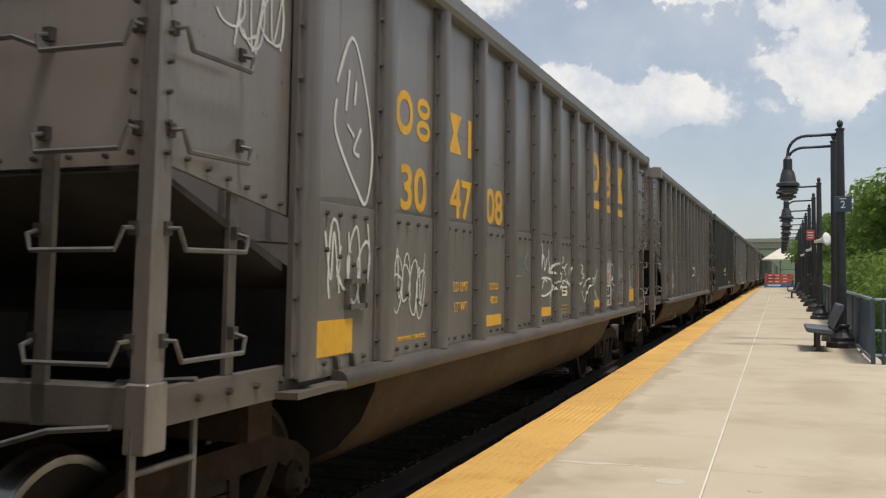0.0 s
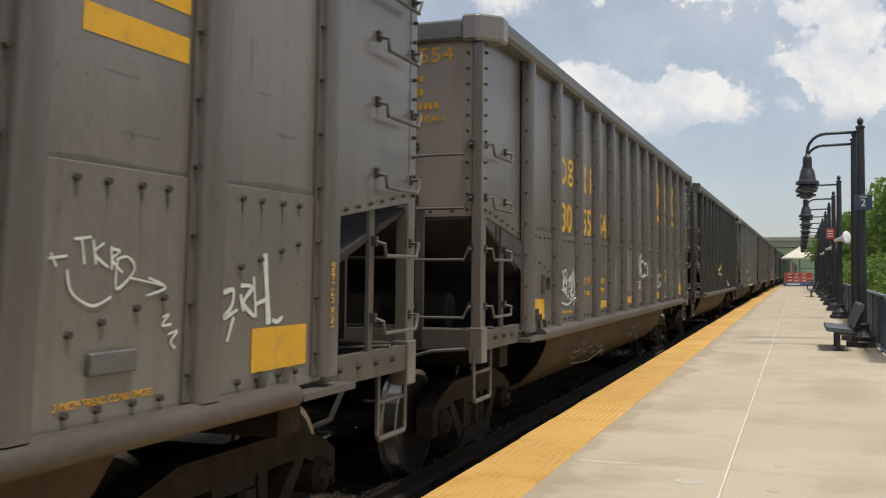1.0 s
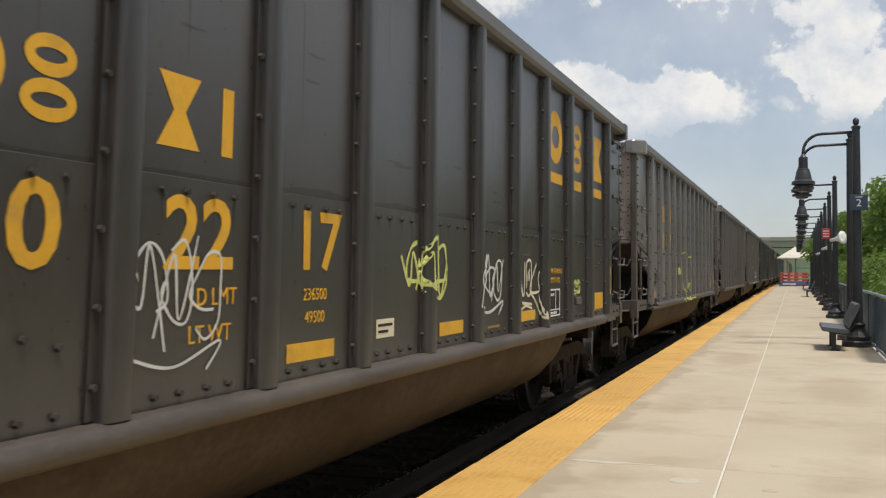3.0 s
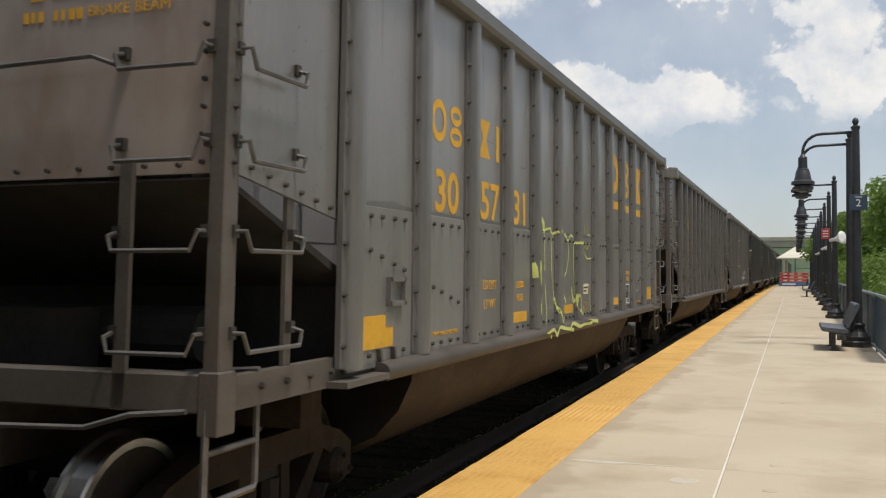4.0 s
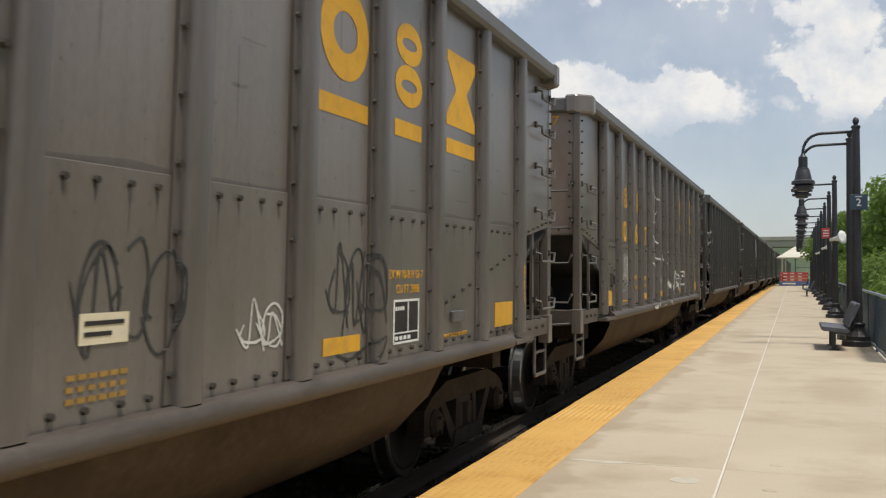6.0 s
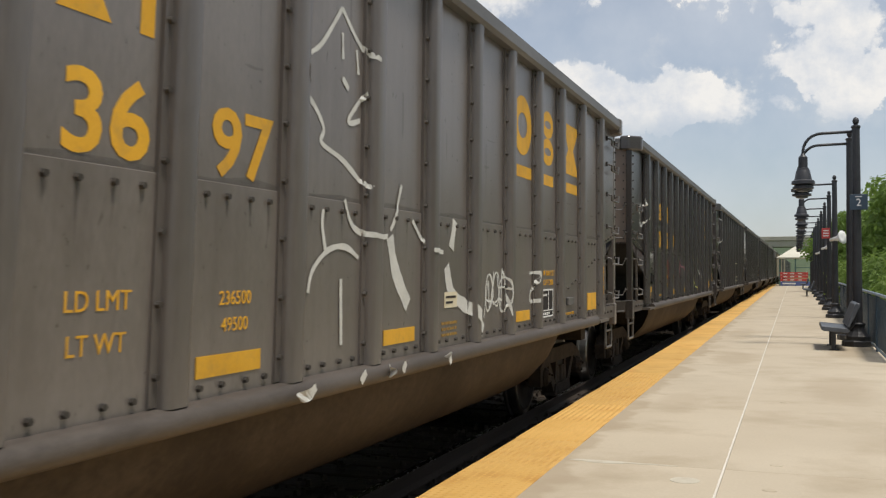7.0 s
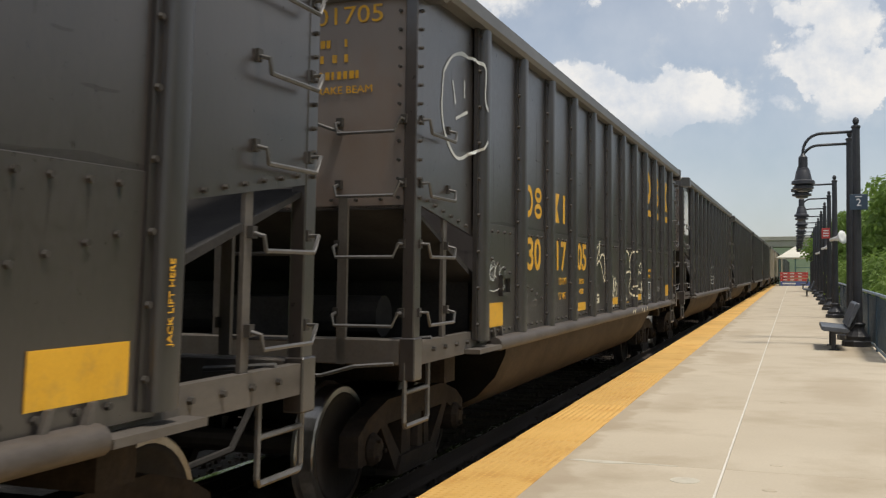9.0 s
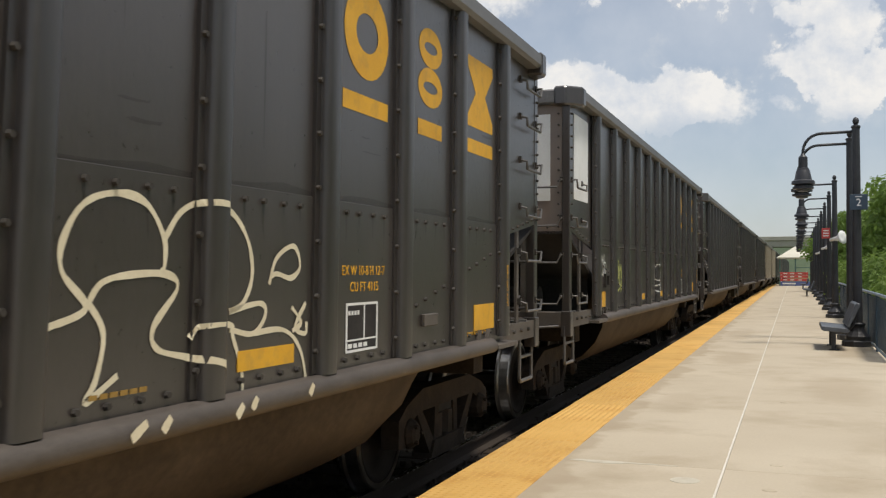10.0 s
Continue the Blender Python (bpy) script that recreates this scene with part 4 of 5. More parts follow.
        heights = (2.79, 2.35, 1.93, 1.46) if e < 0 else (3.55, 3.2, 2.79, 2.35, 1.93, 1.46)
        for z in heights:
            bm = bmesh.new()
            ends = grab_iron(bm, 1.52, e * (ENDS[e] - 0.07), z, -e, 0.56)
            part("grab_iron", bm, ROD, car)
            brackets(car, ends)
            if z < 3:
                bm = bmesh.new()
                ends = grab_iron(bm, 1.44, e * (ENDS[e] + 0.02), z, -e, 0.49, "x")
                part("grab_iron", bm, ROD, car)
                brackets(car, ends, "x")

    # bolts on the platform side
    bm = bmesh.new()
    for y in RIBS:
        for k in range(9):
            bolt(bm, PLATE + 0.03, y - 0.108, LOW + 0.12 + k * 0.29)
    for i, (a, b) in enumerate(bays):
        for d in BOLT_U:
            bolt(bm, PLATE + 0.014, (a + b) / 2 + d, SEAM - 0.03)
            bolt(bm, PLATE + 0.014, (a + b) / 2 + d, LOW + 0.04)
            if i in (0, 1, len(bays) - 2, len(bays) - 1):
                y = (a + b) / 2 + d
                bolt(bm, PLATE + 0.014, y, 1.815 - 0.22 * (y + 5.6) if i < 2 else 1.58 + 0.22 * (y - 4.455))
    for e in (-1, 1):
        for k in range(11):
            bolt(bm, 1.53, e * (ENDS[e] - 0.04), 2.25 + k * 0.13, 0.014)
        for k in range(6):
            bolt(bm, 1.522, e * (ENDS[e] - 0.2 - k * 0.17), 2.24 - k * 0.028, 0.015)
        for k in range(4):
            bolt(bm, 1.53, e * (ENDS[e] - 0.35 - k * 0.25), 1.19, 0.02)
    for k in range(11):
        bolt(bm, 1.4, -ENDS[-1] - 0.01, 2.25 + k * 0.13, 0.014, "y")
    for k in range(14):
        bolt(bm, -1.2 + k * 0.19, -ENDS[-1] - 0.005, 2.24, 0.014, "y")
    tagged(part("bolts", bm, BOLT, car), kind="stuff")
    r = random.Random(ribs)
    bm = bmesh.new()
    for i, (a, b) in enumerate(bays):
        for d in BOLT_U:
            y, w, h = (a + b) / 2 + d, r.uniform(0.006, 0.014), r.uniform(0.05, 0.26)
            v = [bm.verts.new((PLATE + 0.0225, y + p, SEAM - 0.04 - q)) for p, q in ((-w, 0), (w, 0), (w * 0.7, h * 0.5), (w * 0.1 + r.uniform(-0.02, 0.02), h), (-w * 0.6, h * 0.5))]
            bm.faces.new(v)
        y, w, z, h = (a + b) / 2 + r.uniform(-0.3, 0.3), r.uniform(0.006, 0.016), r.uniform(2.7, 3.65), r.uniform(0.2, 0.7)
        bm.faces.new([bm.verts.new((PLATE + 0.0135, y + p, z - q)) for p, q in ((-w, 0), (w * 0.6, 0), (w, h * 0.4), (w * 0.3, h), (-w * 0.2, h), (-w * 0.8, h * 0.5))])
        for n in range(r.choice((0, 1, 1, 2))):
            y, z, w, h = (a + b) / 2 + r.uniform(-0.2, 0.05), r.uniform(2.25, 2.9), r.uniform(0.12, 0.34), r.uniform(0.008, 0.02)
            bm.faces.new([bm.verts.new((PLATE + 0.0138, y + p * w, z + q * h)) for p, q in ((0, 0.3), (0.2, 1), (0.55, 0.7), (1, 1.1), (0.95, 0.2), (0.5, -0.3), (0.15, -0.2))])
        bm.faces.new([bm.verts.new((PLATE + 0.0136, p, SEAM + 0.031 + q)) for p, q in ((a - 0.02, 0), (b + 0.02, 0), (b + 0.02, 0.02), ((a + b) / 2 + 0.1, r.uniform(0.012, 0.05)), ((a + b) / 2 - 0.2, r.uniform(0.012, 0.04)), (a - 0.02, 0.015))])
    tagged(part("grime", bm, RUNS, car), kind="stuff")
    # door pocket, placard holder, jacking pads on the platform side
    bm = bmesh.new()
    y = RIBS[0] + 0.66
    for a, b, c, d in ((-0.13, 0.13, 1.68, 1.71), (-0.13, 0.13, 1.53, 1.56), (-0.13, -0.105, 1.53, 1.71), (0.105, 0.13, 1.53, 1.71)):
        box(bm, PLATE + 0.02, PLATE + 0.055, y + a, y + b, c, d)
    part("door_pocket", bm, rib_skin, car)
    y = (RIBS[-3] + RIBS[-2]) / 2 - 0.04
    block("placard_holder", RAIL_CAP if paint is not DARK else SILL, PLATE + 0.02, PLATE + 0.05, y - 0.13, y + 0.13, 1.365, 1.45, parent=car, soft=0.006)
    for e in (-1, 1):
        bm = bmesh.new()
        box(bm, 1.5, 1.66, *sorted((e * 5.76, e * 6.35)), 1.1, 1.135)
        for q in (5.72, 5.5):
            prism(bm, [(e * q, 1.18), (e * (q - 0.03), 1.18), (e * (q - 0.0), 1.27), (e * (q + 0.03), 1.27)], 1.54, 1.59, "x")
        part("jacking_pad", bm, SILL, car)

    # running gear
    for y in (-6.17, 6.17):
        bogie = new("bogie")
        bogie.parent = car
        bogie.matrix_basis = pose(0, y, 0)
        for x in (-1.0, 1.0):
            bm = bmesh.new()
            side_frame(bm, x)
            part("side_frame", bm, BOGIE, bogie)
            for d in (-0.13, 0.13):
                bm = bmesh.new()
                rod(bm, [(x, d, 0.3), (x, d, 0.52)], 0.07, 8)
                part("spring", bm, WHEEL, bogie)
        block("bolster", BLACK, -1.04, 1.04, -0.2, 0.2, 0.52, 0.74, parent=bogie)
        bm = bmesh.new()
        rod(bm, [(-0.95, -0.5, 0.35), (0.95, -0.5, 0.35)], 0.045, 6)
        rod(bm, [(-0.95, 0.5, 0.35), (0.95, 0.5, 0.35)], 0.045, 6)
        part("brake_beam", bm, BOGIE, bogie)
        for d in (-0.89, 0.89):
            wheelset(car, y + d)
    for e in (-1, 1):
        bm = bmesh.new()
        box(bm, -0.09, 0.09, *sorted((e * 7.8, e * 8.0)), 0.76, 0.98)
        box(bm, -0.16, 0.12, *sorted((e * 7.95, e * 8.195)), 0.72, 1.02)
        part("coupler", bevelled(bm, 0.02), BOGIE, car)
        bm = bmesh.new()
        rod(bm, [(0.45, e * 7.6, 0.9), (0.4, e * 7.85, 0.55), (0.2, e * 8.15, 0.45)], 0.025, 6)
        part("brake_hose", bm, BLACK, car)
    return car


def face_x(z):
    """The painted face: the lower sheet stands a little proud of the upper one."""
    return PLATE + (0.0132 if z > 2.15 else 0.0212)


def skin_x(y, z=0.0):
    """How far out the platform side stands at y: plate, rib flank or rib face."""
    if abs(y) < 6.5:
        u = min((y - r for r in RIBS), key=abs)
        if -0.136 < u < 0.09:
            return PLATE + float(np.interp(u, (-0.136, -0.134, -0.09, -0.082, -0.076, -0.064, -0.044, 0.044, 0.058, 0.068, 0.076, 0.086),
                                           (0.022, 0.035, 0.036, 0.052, 0.072, 0.085, 0.0905, 0.0905, 0.0875, 0.0775, 0.052, 0.022)))
    return face_x(z) if abs(y) < 6.3 else 1.526


def curve_through(points, steps=9):
    out = []
    for i in range(len(points) - 1):
        p0, p1, p2, p3 = points[max(i - 1, 0)], points[i], points[i + 1], points[min(i + 2, len(points) - 1)]
        for k in range(steps):
            t = k / steps
            out.append(tuple(0.5 * (2 * b + (c - a) * t + (2 * a - 5 * b + 4 * c - d) * t * t + (3 * b - a - 3 * c + d) * t ** 3)
                             for a, b, c, d in zip(p0, p1, p2, p3)))
    return out + [points[-1]]


def sprayed(car, strokes, material, width=0.04, seed=0, lift=0.002):
    """Sprayed lines on the platform side; each stroke is a list of (y, z)."""
    r = random.Random(seed)
    bm = bmesh.new()
    for n, st in enumerate(strokes):
        pts = curve_through(st)
        last = None
        for i, (y, z) in enumerate(pts):
            q, p = pts[min(i + 1, len(pts) - 1)], pts[max(i - 1, 0)]
            d = Vector((q[0] - p[0], q[1] - p[1]))
            d = d.normalized() if d.length > 1e-6 else Vector((1, 0))
            w = width * (0.75 + 0.4 * noise.noise((i * 0.13, n, seed)) + r.uniform(-0.05, 0.05)) * 0.5
            a = bm.verts.new((skin_x(y - d.y * w, z) + lift + n * 0.0003, y - d.y * w, z + d.x * w))
            b = bm.verts.new((skin_x(y + d.y * w, z) + lift + n * 0.0003, y + d.y * w, z - d.x * w))
            if last:
                bm.faces.new((last[0], a, b, last[1]))
            last = (a, b)
    return tagged(part("graffiti", bm, material, car), kind="stuff")


def tag_strokes(y0, y1, z0, z1, seed, letters=4):
    """Slanted, overlapping loops and arches that fill a field and spell nothing."""
    r = random.Random(seed)
    out = []
    w, h = (y1 - y0) / letters, z1 - z0
    for i in range(letters):
        c = y0 + (i + 0.5) * w
        turns, phase, lean = r.uniform(0.7, 1.7), r.uniform(0, 6.28), r.uniform(0.1, 0.3)
        n = int(turns * 7) + 3
        p = []
        for k in range(n):
            t = phase + turns * 6.28 * k / (n - 1)
            q = 0.5 + 0.5 * math.sin(t) * (0.65 + 0.35 * math.cos(t * 0.7 + i))
            p.append((c + w * (0.62 * math.cos(t) * r.uniform(0.8, 1.1) + lean * q), z0 + h * (0.04 + 0.92 * q)))
        out.append(p)
        if r.random() < 0.75:
            s = r.choice((-1, 1))
            out.append([(c - s * w * 0.7, z0 + h * r.uniform(0, 0.3)), (c - s * w * 0.1, z0 + h * r.uniform(0.7, 1.05)), (c + s * w * 0.15, z0 + h * r.uniform(0.1, 0.4)), (c + s * w * 0.75, z0 + h * r.uniform(0.5, 1.0))])
    if r.random() < 0.5:
        out.append([(y0, z0 + h * 0.02), ((y0 + y1) / 2, z0 - h * 0.1), (y1 + w * 0.2, z0 + h * 0.08), (y1 - w * 0.3, z0 - h * 0.16)])
    return out


TEXTS = {}


def letter(car, text, y, z, height, material=YELLOW, squeeze=1.0, turn=0):
    key = (text, height, material.name)
    if key not in TEXTS:
        TEXTS[key] = words(text, height, bold=0.008 if height > 0.2 else 0)
        TEXTS[key].materials.append(material)
    o = tagged(new("lettering", TEXTS[key]), kind="stuff")
    o.parent = car
    o.matrix_basis = pose(face_x(z) + 0.001, y, z, turn) @ Matrix.Diagonal((1, squeeze, 1, 1))
    return o


def patch(car, name, material, y0, y1, z0, z1, out=0.004):
    x = max(skin_x(y0), skin_x(y1)) if abs(y0) < 6.3 else 1.526
    return block(name, material, x + 0.001, x + out, y0, y1, z0, z1, parent=car, soft=0)


def flat_plate(car, name, material, y0, y1, z0, z1, proud=0.006):
    """A thin plate on the lower side sheet."""
    return block(name, material, PLATE + 0.021, PLATE + 0.02 + proud, y0, y1, z0, z1, parent=car, soft=0)


def bay(n):
    return (RIBS[n - 1] + RIBS[n]) / 2


def mark_shapes(car, first, material=YELLOW, shift=(0, 0, 0), drop=0.0):
    """The three big yellow emblem shapes with an underline each: a heavy ring, two stacked rings, a waisted block."""
    for k in range(3):
        c = bay(first + k) + shift[k]
        bm = bmesh.new()
        x0, x1 = face_x(3), face_x(3) + 0.0015
        if k == 0:
            ring_faces(bm, x1, c, 3.17 - drop, 0.64, 0.56, 0.16, n=28)
        elif k == 1:
            ring_faces(bm, x1, c, 3.31 - drop, 0.46, 0.28, 0.1)
            ring_faces(bm, x1, c, 3.03 - drop, 0.48, 0.28, 0.1)
        else:
            prism(bm, [(c - 0.33, 3.45 - drop), (c - 0.33, 3.37 - drop), (c - 0.12, 3.17 - drop), (c - 0.33, 2.97 - drop), (c - 0.33, 2.89 - drop), (c + 0.33, 2.89 - drop),
                       (c + 0.33, 2.97 - drop), (c + 0.12, 3.17 - drop), (c + 0.33, 3.37 - drop), (c + 0.33, 3.45 - drop)], x0, x1, "x")
        w = (0.325, 0.235, 0.33)[k]
        prism(bm, [(c - w, 2.68 - drop), (c + w, 2.68 - drop), (c + w, 2.79 - drop), (c - w, 2.79 - drop)], x0, x1, "x")
        tagged(part("emblem", bm, material, car, "faded yellow painted emblem"), kind="stuff")


def ring_faces(bm, x, y, z, w, h, t, turn=0.0, sweep=6.2832, n=20):
    """A flat oval band w wide, h high and t thick, from an angle on through a sweep."""
    last = None
    for i in range(n + 1):
        a = turn + sweep * i / n
        c, q = math.cos(a), math.sin(a)
        v = bm.verts.new((x, y + w / 2 * c, z + h / 2 * q)), bm.verts.new((x, y + (w / 2 - t) * c, z + (h / 2 - t) * q))
        if last:
            bm.faces.new((last[0], v[0], v[1], last[1]))
        last = v


def owner_mark(car, y, z, shapes, material=YELLOW, h=0.31):
    """The owner's mark in plain shapes: a ring, two stacked rings, a waisted block, an upright bar."""
    x0, x1 = face_x(z), face_x(z) + 0.0015
    bm = bmesh.new()
    for k, kind in enumerate(shapes):
        c = y - 0.19 + k * 0.37
        if kind == "ring":
            ring_faces(bm, x1, c, z + h / 2, 0.32, h, 0.062)
        elif kind == "stack":
            ring_faces(bm, x1, c, z + h * 0.755, 0.26, h * 0.49, 0.05)
            ring_faces(bm, x1, c, z + h * 0.245, 0.28, h * 0.49, 0.05)
        elif kind == "waist":
            prism(bm, [(c - 0.15, z + h), (c - 0.04, z + h / 2), (c - 0.15, z), (c + 0.15, z), (c + 0.04, z + h / 2), (c + 0.15, z + h)], x0, x1, "x")
        else:
            box(bm, x0, x1, c - 0.045, c + 0.045, z, z + h)
    tagged(part("owner_mark", bm, material, car, "yellow painted shapes"), kind="stuff")


def markings(car, num, ribs):
    use_ribs(ribs)
    wide = ribs == 12
    if num:
        z = 1.89 if wide else 2.31
        for n in range(3):
            letter(car, num[2 * n:2 * n + 2], bay(n + 2) + ((-0.01, 0.015, 0.025) if wide else (0.025, 0.057, 0.03))[n], z, 0.31, squeeze=1.24)
        owner_mark(car, bay(2) + (-0.01 if wide else 0.03), z + 0.37, ("ring", "stack"))
        owner_mark(car, bay(3) + (0.03 if wide else 0.09), z + 0.37, ("waist", "post"))
        letter(car, "LD LMT", bay(3) + (0.13 if wide else 0.05), 1.63, 0.08)
        letter(car, "LT WT", bay(3) + (0.11 if wide else 0.05), 1.47, 0.08)
        letter(car, "236500", bay(4), 1.62, 0.065)
        letter(car, "49500", bay(4), 1.5, 0.065)
        letter(car, num, 0.35, 3.4, 0.13).matrix_basis = pose(0.95, -HALF - 0.008, 3.55, 0, 0, -90) @ Matrix.Diagonal((1, 1.2, 1, 1))
        bm = bmesh.new()
        r = random.Random(num)
        for z, a, b in ((3.36, 0.45, 1.04), (3.25, 0.45, 1.04), (3.13, 0.35, 1.18), (3.02, 0.31, 0.7)):
            while a < b - 0.04:
                if r.random() > 0.2:
                    box(bm, a, a + r.uniform(0.018, 0.036), -HALF - 0.006, -HALF - 0.002, z - 0.028, z + 0.028)
                a += 0.047
        tagged(part("small_print", bm, YELLOW, car, "rows of small yellow print"), kind="stuff")
        letter(car, "BRAKE BEAM", 0.35, 3.02, 0.055).matrix_basis = pose(0.95, -HALF - 0.008, 3.02, 0, 0, -90) @ Matrix.Diagonal((1, 1.1, 1, 1))
    mark_shapes(car, 9, shift=(0.0, -0.01, 0.01) if wide else (0.02, 0.02, 0.06), drop=0.0 if wide else 0.06)
    flat_plate(car, "reflector", YELLOW, RIBS[0] + 0.1, RIBS[0] + 0.64, 1.275, 1.475)
    for n, a, b in ((4, -0.3, 0.23), (6, -0.27, 0.25), (8, -0.3, 0.23)) if wide else ((4, -0.3, 0.23), (6, -0.265, 0.25), (9, -0.2, 0.27)):
        flat_plate(car, "reflector", YELLOW, bay(n) + a, bay(n) + b, 1.28, 1.375)
    n = 11 if wide else 12
    flat_plate(car, "reflector", YELLOW, bay(n) - 0.155, bay(n) + 0.375, 1.27, 1.475)
    y = bay(9) - 0.035 if wide else bay(10) + 0.01
    bm = bmesh.new()
    for a, b, c, d in ((-0.222, 0.222, 1.275, 1.29), (-0.222, 0.222, 1.34, 1.35), (-0.222, 0.222, 1.545, 1.56), (-0.222, -0.202, 1.275, 1.56), (0.202, 0.222, 1.275, 1.56), (0.02, 0.035, 1.345, 1.55)):
        box(bm, PLATE + 0.0215, PLATE + 0.0245, y + a, y + b, c, d)
    for k in range(4):
        box(bm, PLATE + 0.0215, PLATE + 0.0245, y - 0.19 + k * 0.04, y - 0.165 + k * 0.04, 1.49, 1.515)
        box(bm, PLATE + 0.0215, PLATE + 0.0245, y - 0.19 + k * 0.07, y - 0.14 + k * 0.07, 1.3, 1.325)
    flat_plate(car, "stencil_ground", BLACK, y - 0.215, y + 0.215, 1.28, 1.555, 0.0035)
    tagged(part("stencil_box", bm, SIGN_WHITE, car, "white stencilled data box"), kind="stuff")
    letter(car, "EX W 10-8 H 12-7", y + (0.02 if wide else -0.01), 1.745 if wide else 1.72, 0.058, squeeze=0.97 if wide else 0.95)
    letter(car, "CU FT 4115" if wide else "CU FT 3988", y + (0.03 if wide else 0.02), 1.65 if wide else 1.625, 0.058)
    letter(car, "JACK LIFT HERE", RIBS[-1], 1.62, 0.036).matrix_basis = pose(RIB_OUT + 0.004, RIBS[-1] - 0.03, 1.62, 90)
    letter(car, "2 INCH TREAD COND SHOES", bay(11) - 0.04 if wide else bay(2), 1.25 if wide else 1.3, 0.03, squeeze=1.0)
    if not wide:
        letter(car, "2 INCH TREAD COND SHOES", bay(11) - 0.05, 1.27, 0.03)
    bm = bmesh.new()
    for k in range(1 if wide else 3):
        for j in range(6):
            box(bm, PLATE + 0.0215, PLATE + 0.0245, bay(7) - 0.2 + j * 0.058, bay(7) - 0.155 + j * 0.058 - 0.008 * (k % 2), 1.27 + k * 0.042, 1.29 + k * 0.042)
    tagged(part("small_print", bm, FADED, car), kind="stuff")
    n = 5 if wide else 7
    d = -0.14 if wide else 0.0
    plate = patch(car, "builder_plate", CREAM, bay(n) - 0.15 + d, bay(n) + 0.125 + d, 1.475 + d, 1.59 + d)
    for k, w in enumerate((0.26, 0.18)):
        block("bar", BLACK, PLATE + 0.0265, PLATE + 0.0275, bay(n) - 0.125 + d, bay(n) - 0.125 + w * 0.85 + d, 1.545 - k * 0.04 + d, 1.562 - k * 0.04 + d, parent=plate, soft=0)


LABEL = "{} ribbed steel coal car with yellow markings and graffiti"
greys = coal_car(GREY, LABEL.format("weathered grey"))
pales = coal_car(PALE, LABEL.format("pale grey"))
darks = coal_car(DARK, LABEL.format("charcoal black"))
blacks = coal_car(DARK, LABEL.format("charcoal black"), 12)
NUMBERS = {-1: "302286", 0: "304708", 1: "305554", 2: "302217", 3: "305731", 4: "303821", 5: "303697", 6: "303509", 7: "301705", 8: "", 9: "", 10: "", 11: ""}
WIDE = (2, 7, 8, 10, 11, 14, 16, 18, 20)
PAINTS = {0: greys, 1: greys, 3: pales, 4: greys, 5: greys, -1: greys}
cars = {}
for k in range(-1, 22):
    cars[k] = copy_thing(PAINTS.get(k, blacks if k in WIDE else darks), pose(0, 0, 0))
for o in (greys, pales, darks, blacks):
    for c in (*o.children_recursive, o):
        bpy.data.objects.remove(c)
for k in (12, 13, 15):
    tagged(cars[k], LABEL.format("sun-bleached tan"))
    for c in cars[k].children:
        if c.name.split(".")[0] in ("upper_plate", "lower_plate", "rib", "end_side_plate", "corner_post"):
            c.material_slots[0].link = "OBJECT"
            c.material_slots[0].material = TAN[0]
for k, num in NUMBERS.items():
    markings(cars[k], num, 12 if k in WIDE else 13)

TAGS = {0: [(WHITE, 3.2, 3.75, 1.45, 1.95, 0.02, 3), (WHITE, -5.85, -5.3, 1.5, 2.1, 0.03, 4), (WHITE, -4.85, -4.3, 1.4, 1.9, 0.02, 4), (WHITE, -7.0, -6.4, 2.7, 3.3, 0.02, 3)],
        1: [(WHITE, -4.8, -4.15, 1.42, 1.78, 0.035, 5), (WHITE, -1.75, -1.5, 1.4, 1.95, 0.014, 3), (WHITE, -0.85, -0.5, 1.4, 2.1, 0.022, 3), (WHITE, 5.35, 5.75, 1.5, 1.8, 0.02, 3)],
        2: [(LIME, -0.9, -0.15, 1.5, 2.0, 0.04, 3), (WHITE, 0.6, 1.3, 1.45, 1.9, 0.035, 3), (LIME, 4.2, 4.5, 1.45, 1.65, 0.035, 2), (WHITE, -3.7, -3.1, 1.4, 1.9, 0.02, 3)],
        4: [(INK, -1.8, -1.25, 1.3, 2.0, 0.04, 3), (INK, -0.8, -0.2, 1.3, 2.05, 0.035, 3), (INK, 0.3, 0.85, 1.35, 1.9, 0.03, 3), (INK, 2.3, 2.9, 1.3, 1.9, 0.035, 3), (WHITE, 1.4, 1.75, 1.3, 1.6, 0.02, 2)],
        5: [(WHITE, -4.8, -4.2, 1.5, 2.0, 0.022, 4), (WHITE, 1.3, 1.85, 1.35, 1.75, 0.03, 3)],
        6: [(WHITE, -5.85, -5.3, 1.88, 2.08, 0.014, 6), (RED, -3.8, -3.2, 1.6, 2.0, 0.016, 3)],
        7: [(CREAM, -0.33, 0.22, 1.3, 1.7, 0.024, 4), (WHITE, -5.95, -5.4, 1.6, 1.85, 0.012, 4)],
        8: [(WHITE, -5.95, -5.4, 1.6, 2.0, 0.03, 3), (LIME, -4.8, -4.2, 1.5, 1.9, 0.03, 3), (WHITE, -0.7, 0.0, 1.4, 1.9, 0.03, 3)]}
for k, tags in TAGS.items():
    use_ribs(12 if k in WIDE else 13)
    for n, (m, y0, y1, z0, z1, w, c) in enumerate(tags):
        sprayed(cars[k], tag_strokes(y0, y1, z0, z1, 100 * k + n, c), m, w * (0.62 if m is INK else 0.9), n)
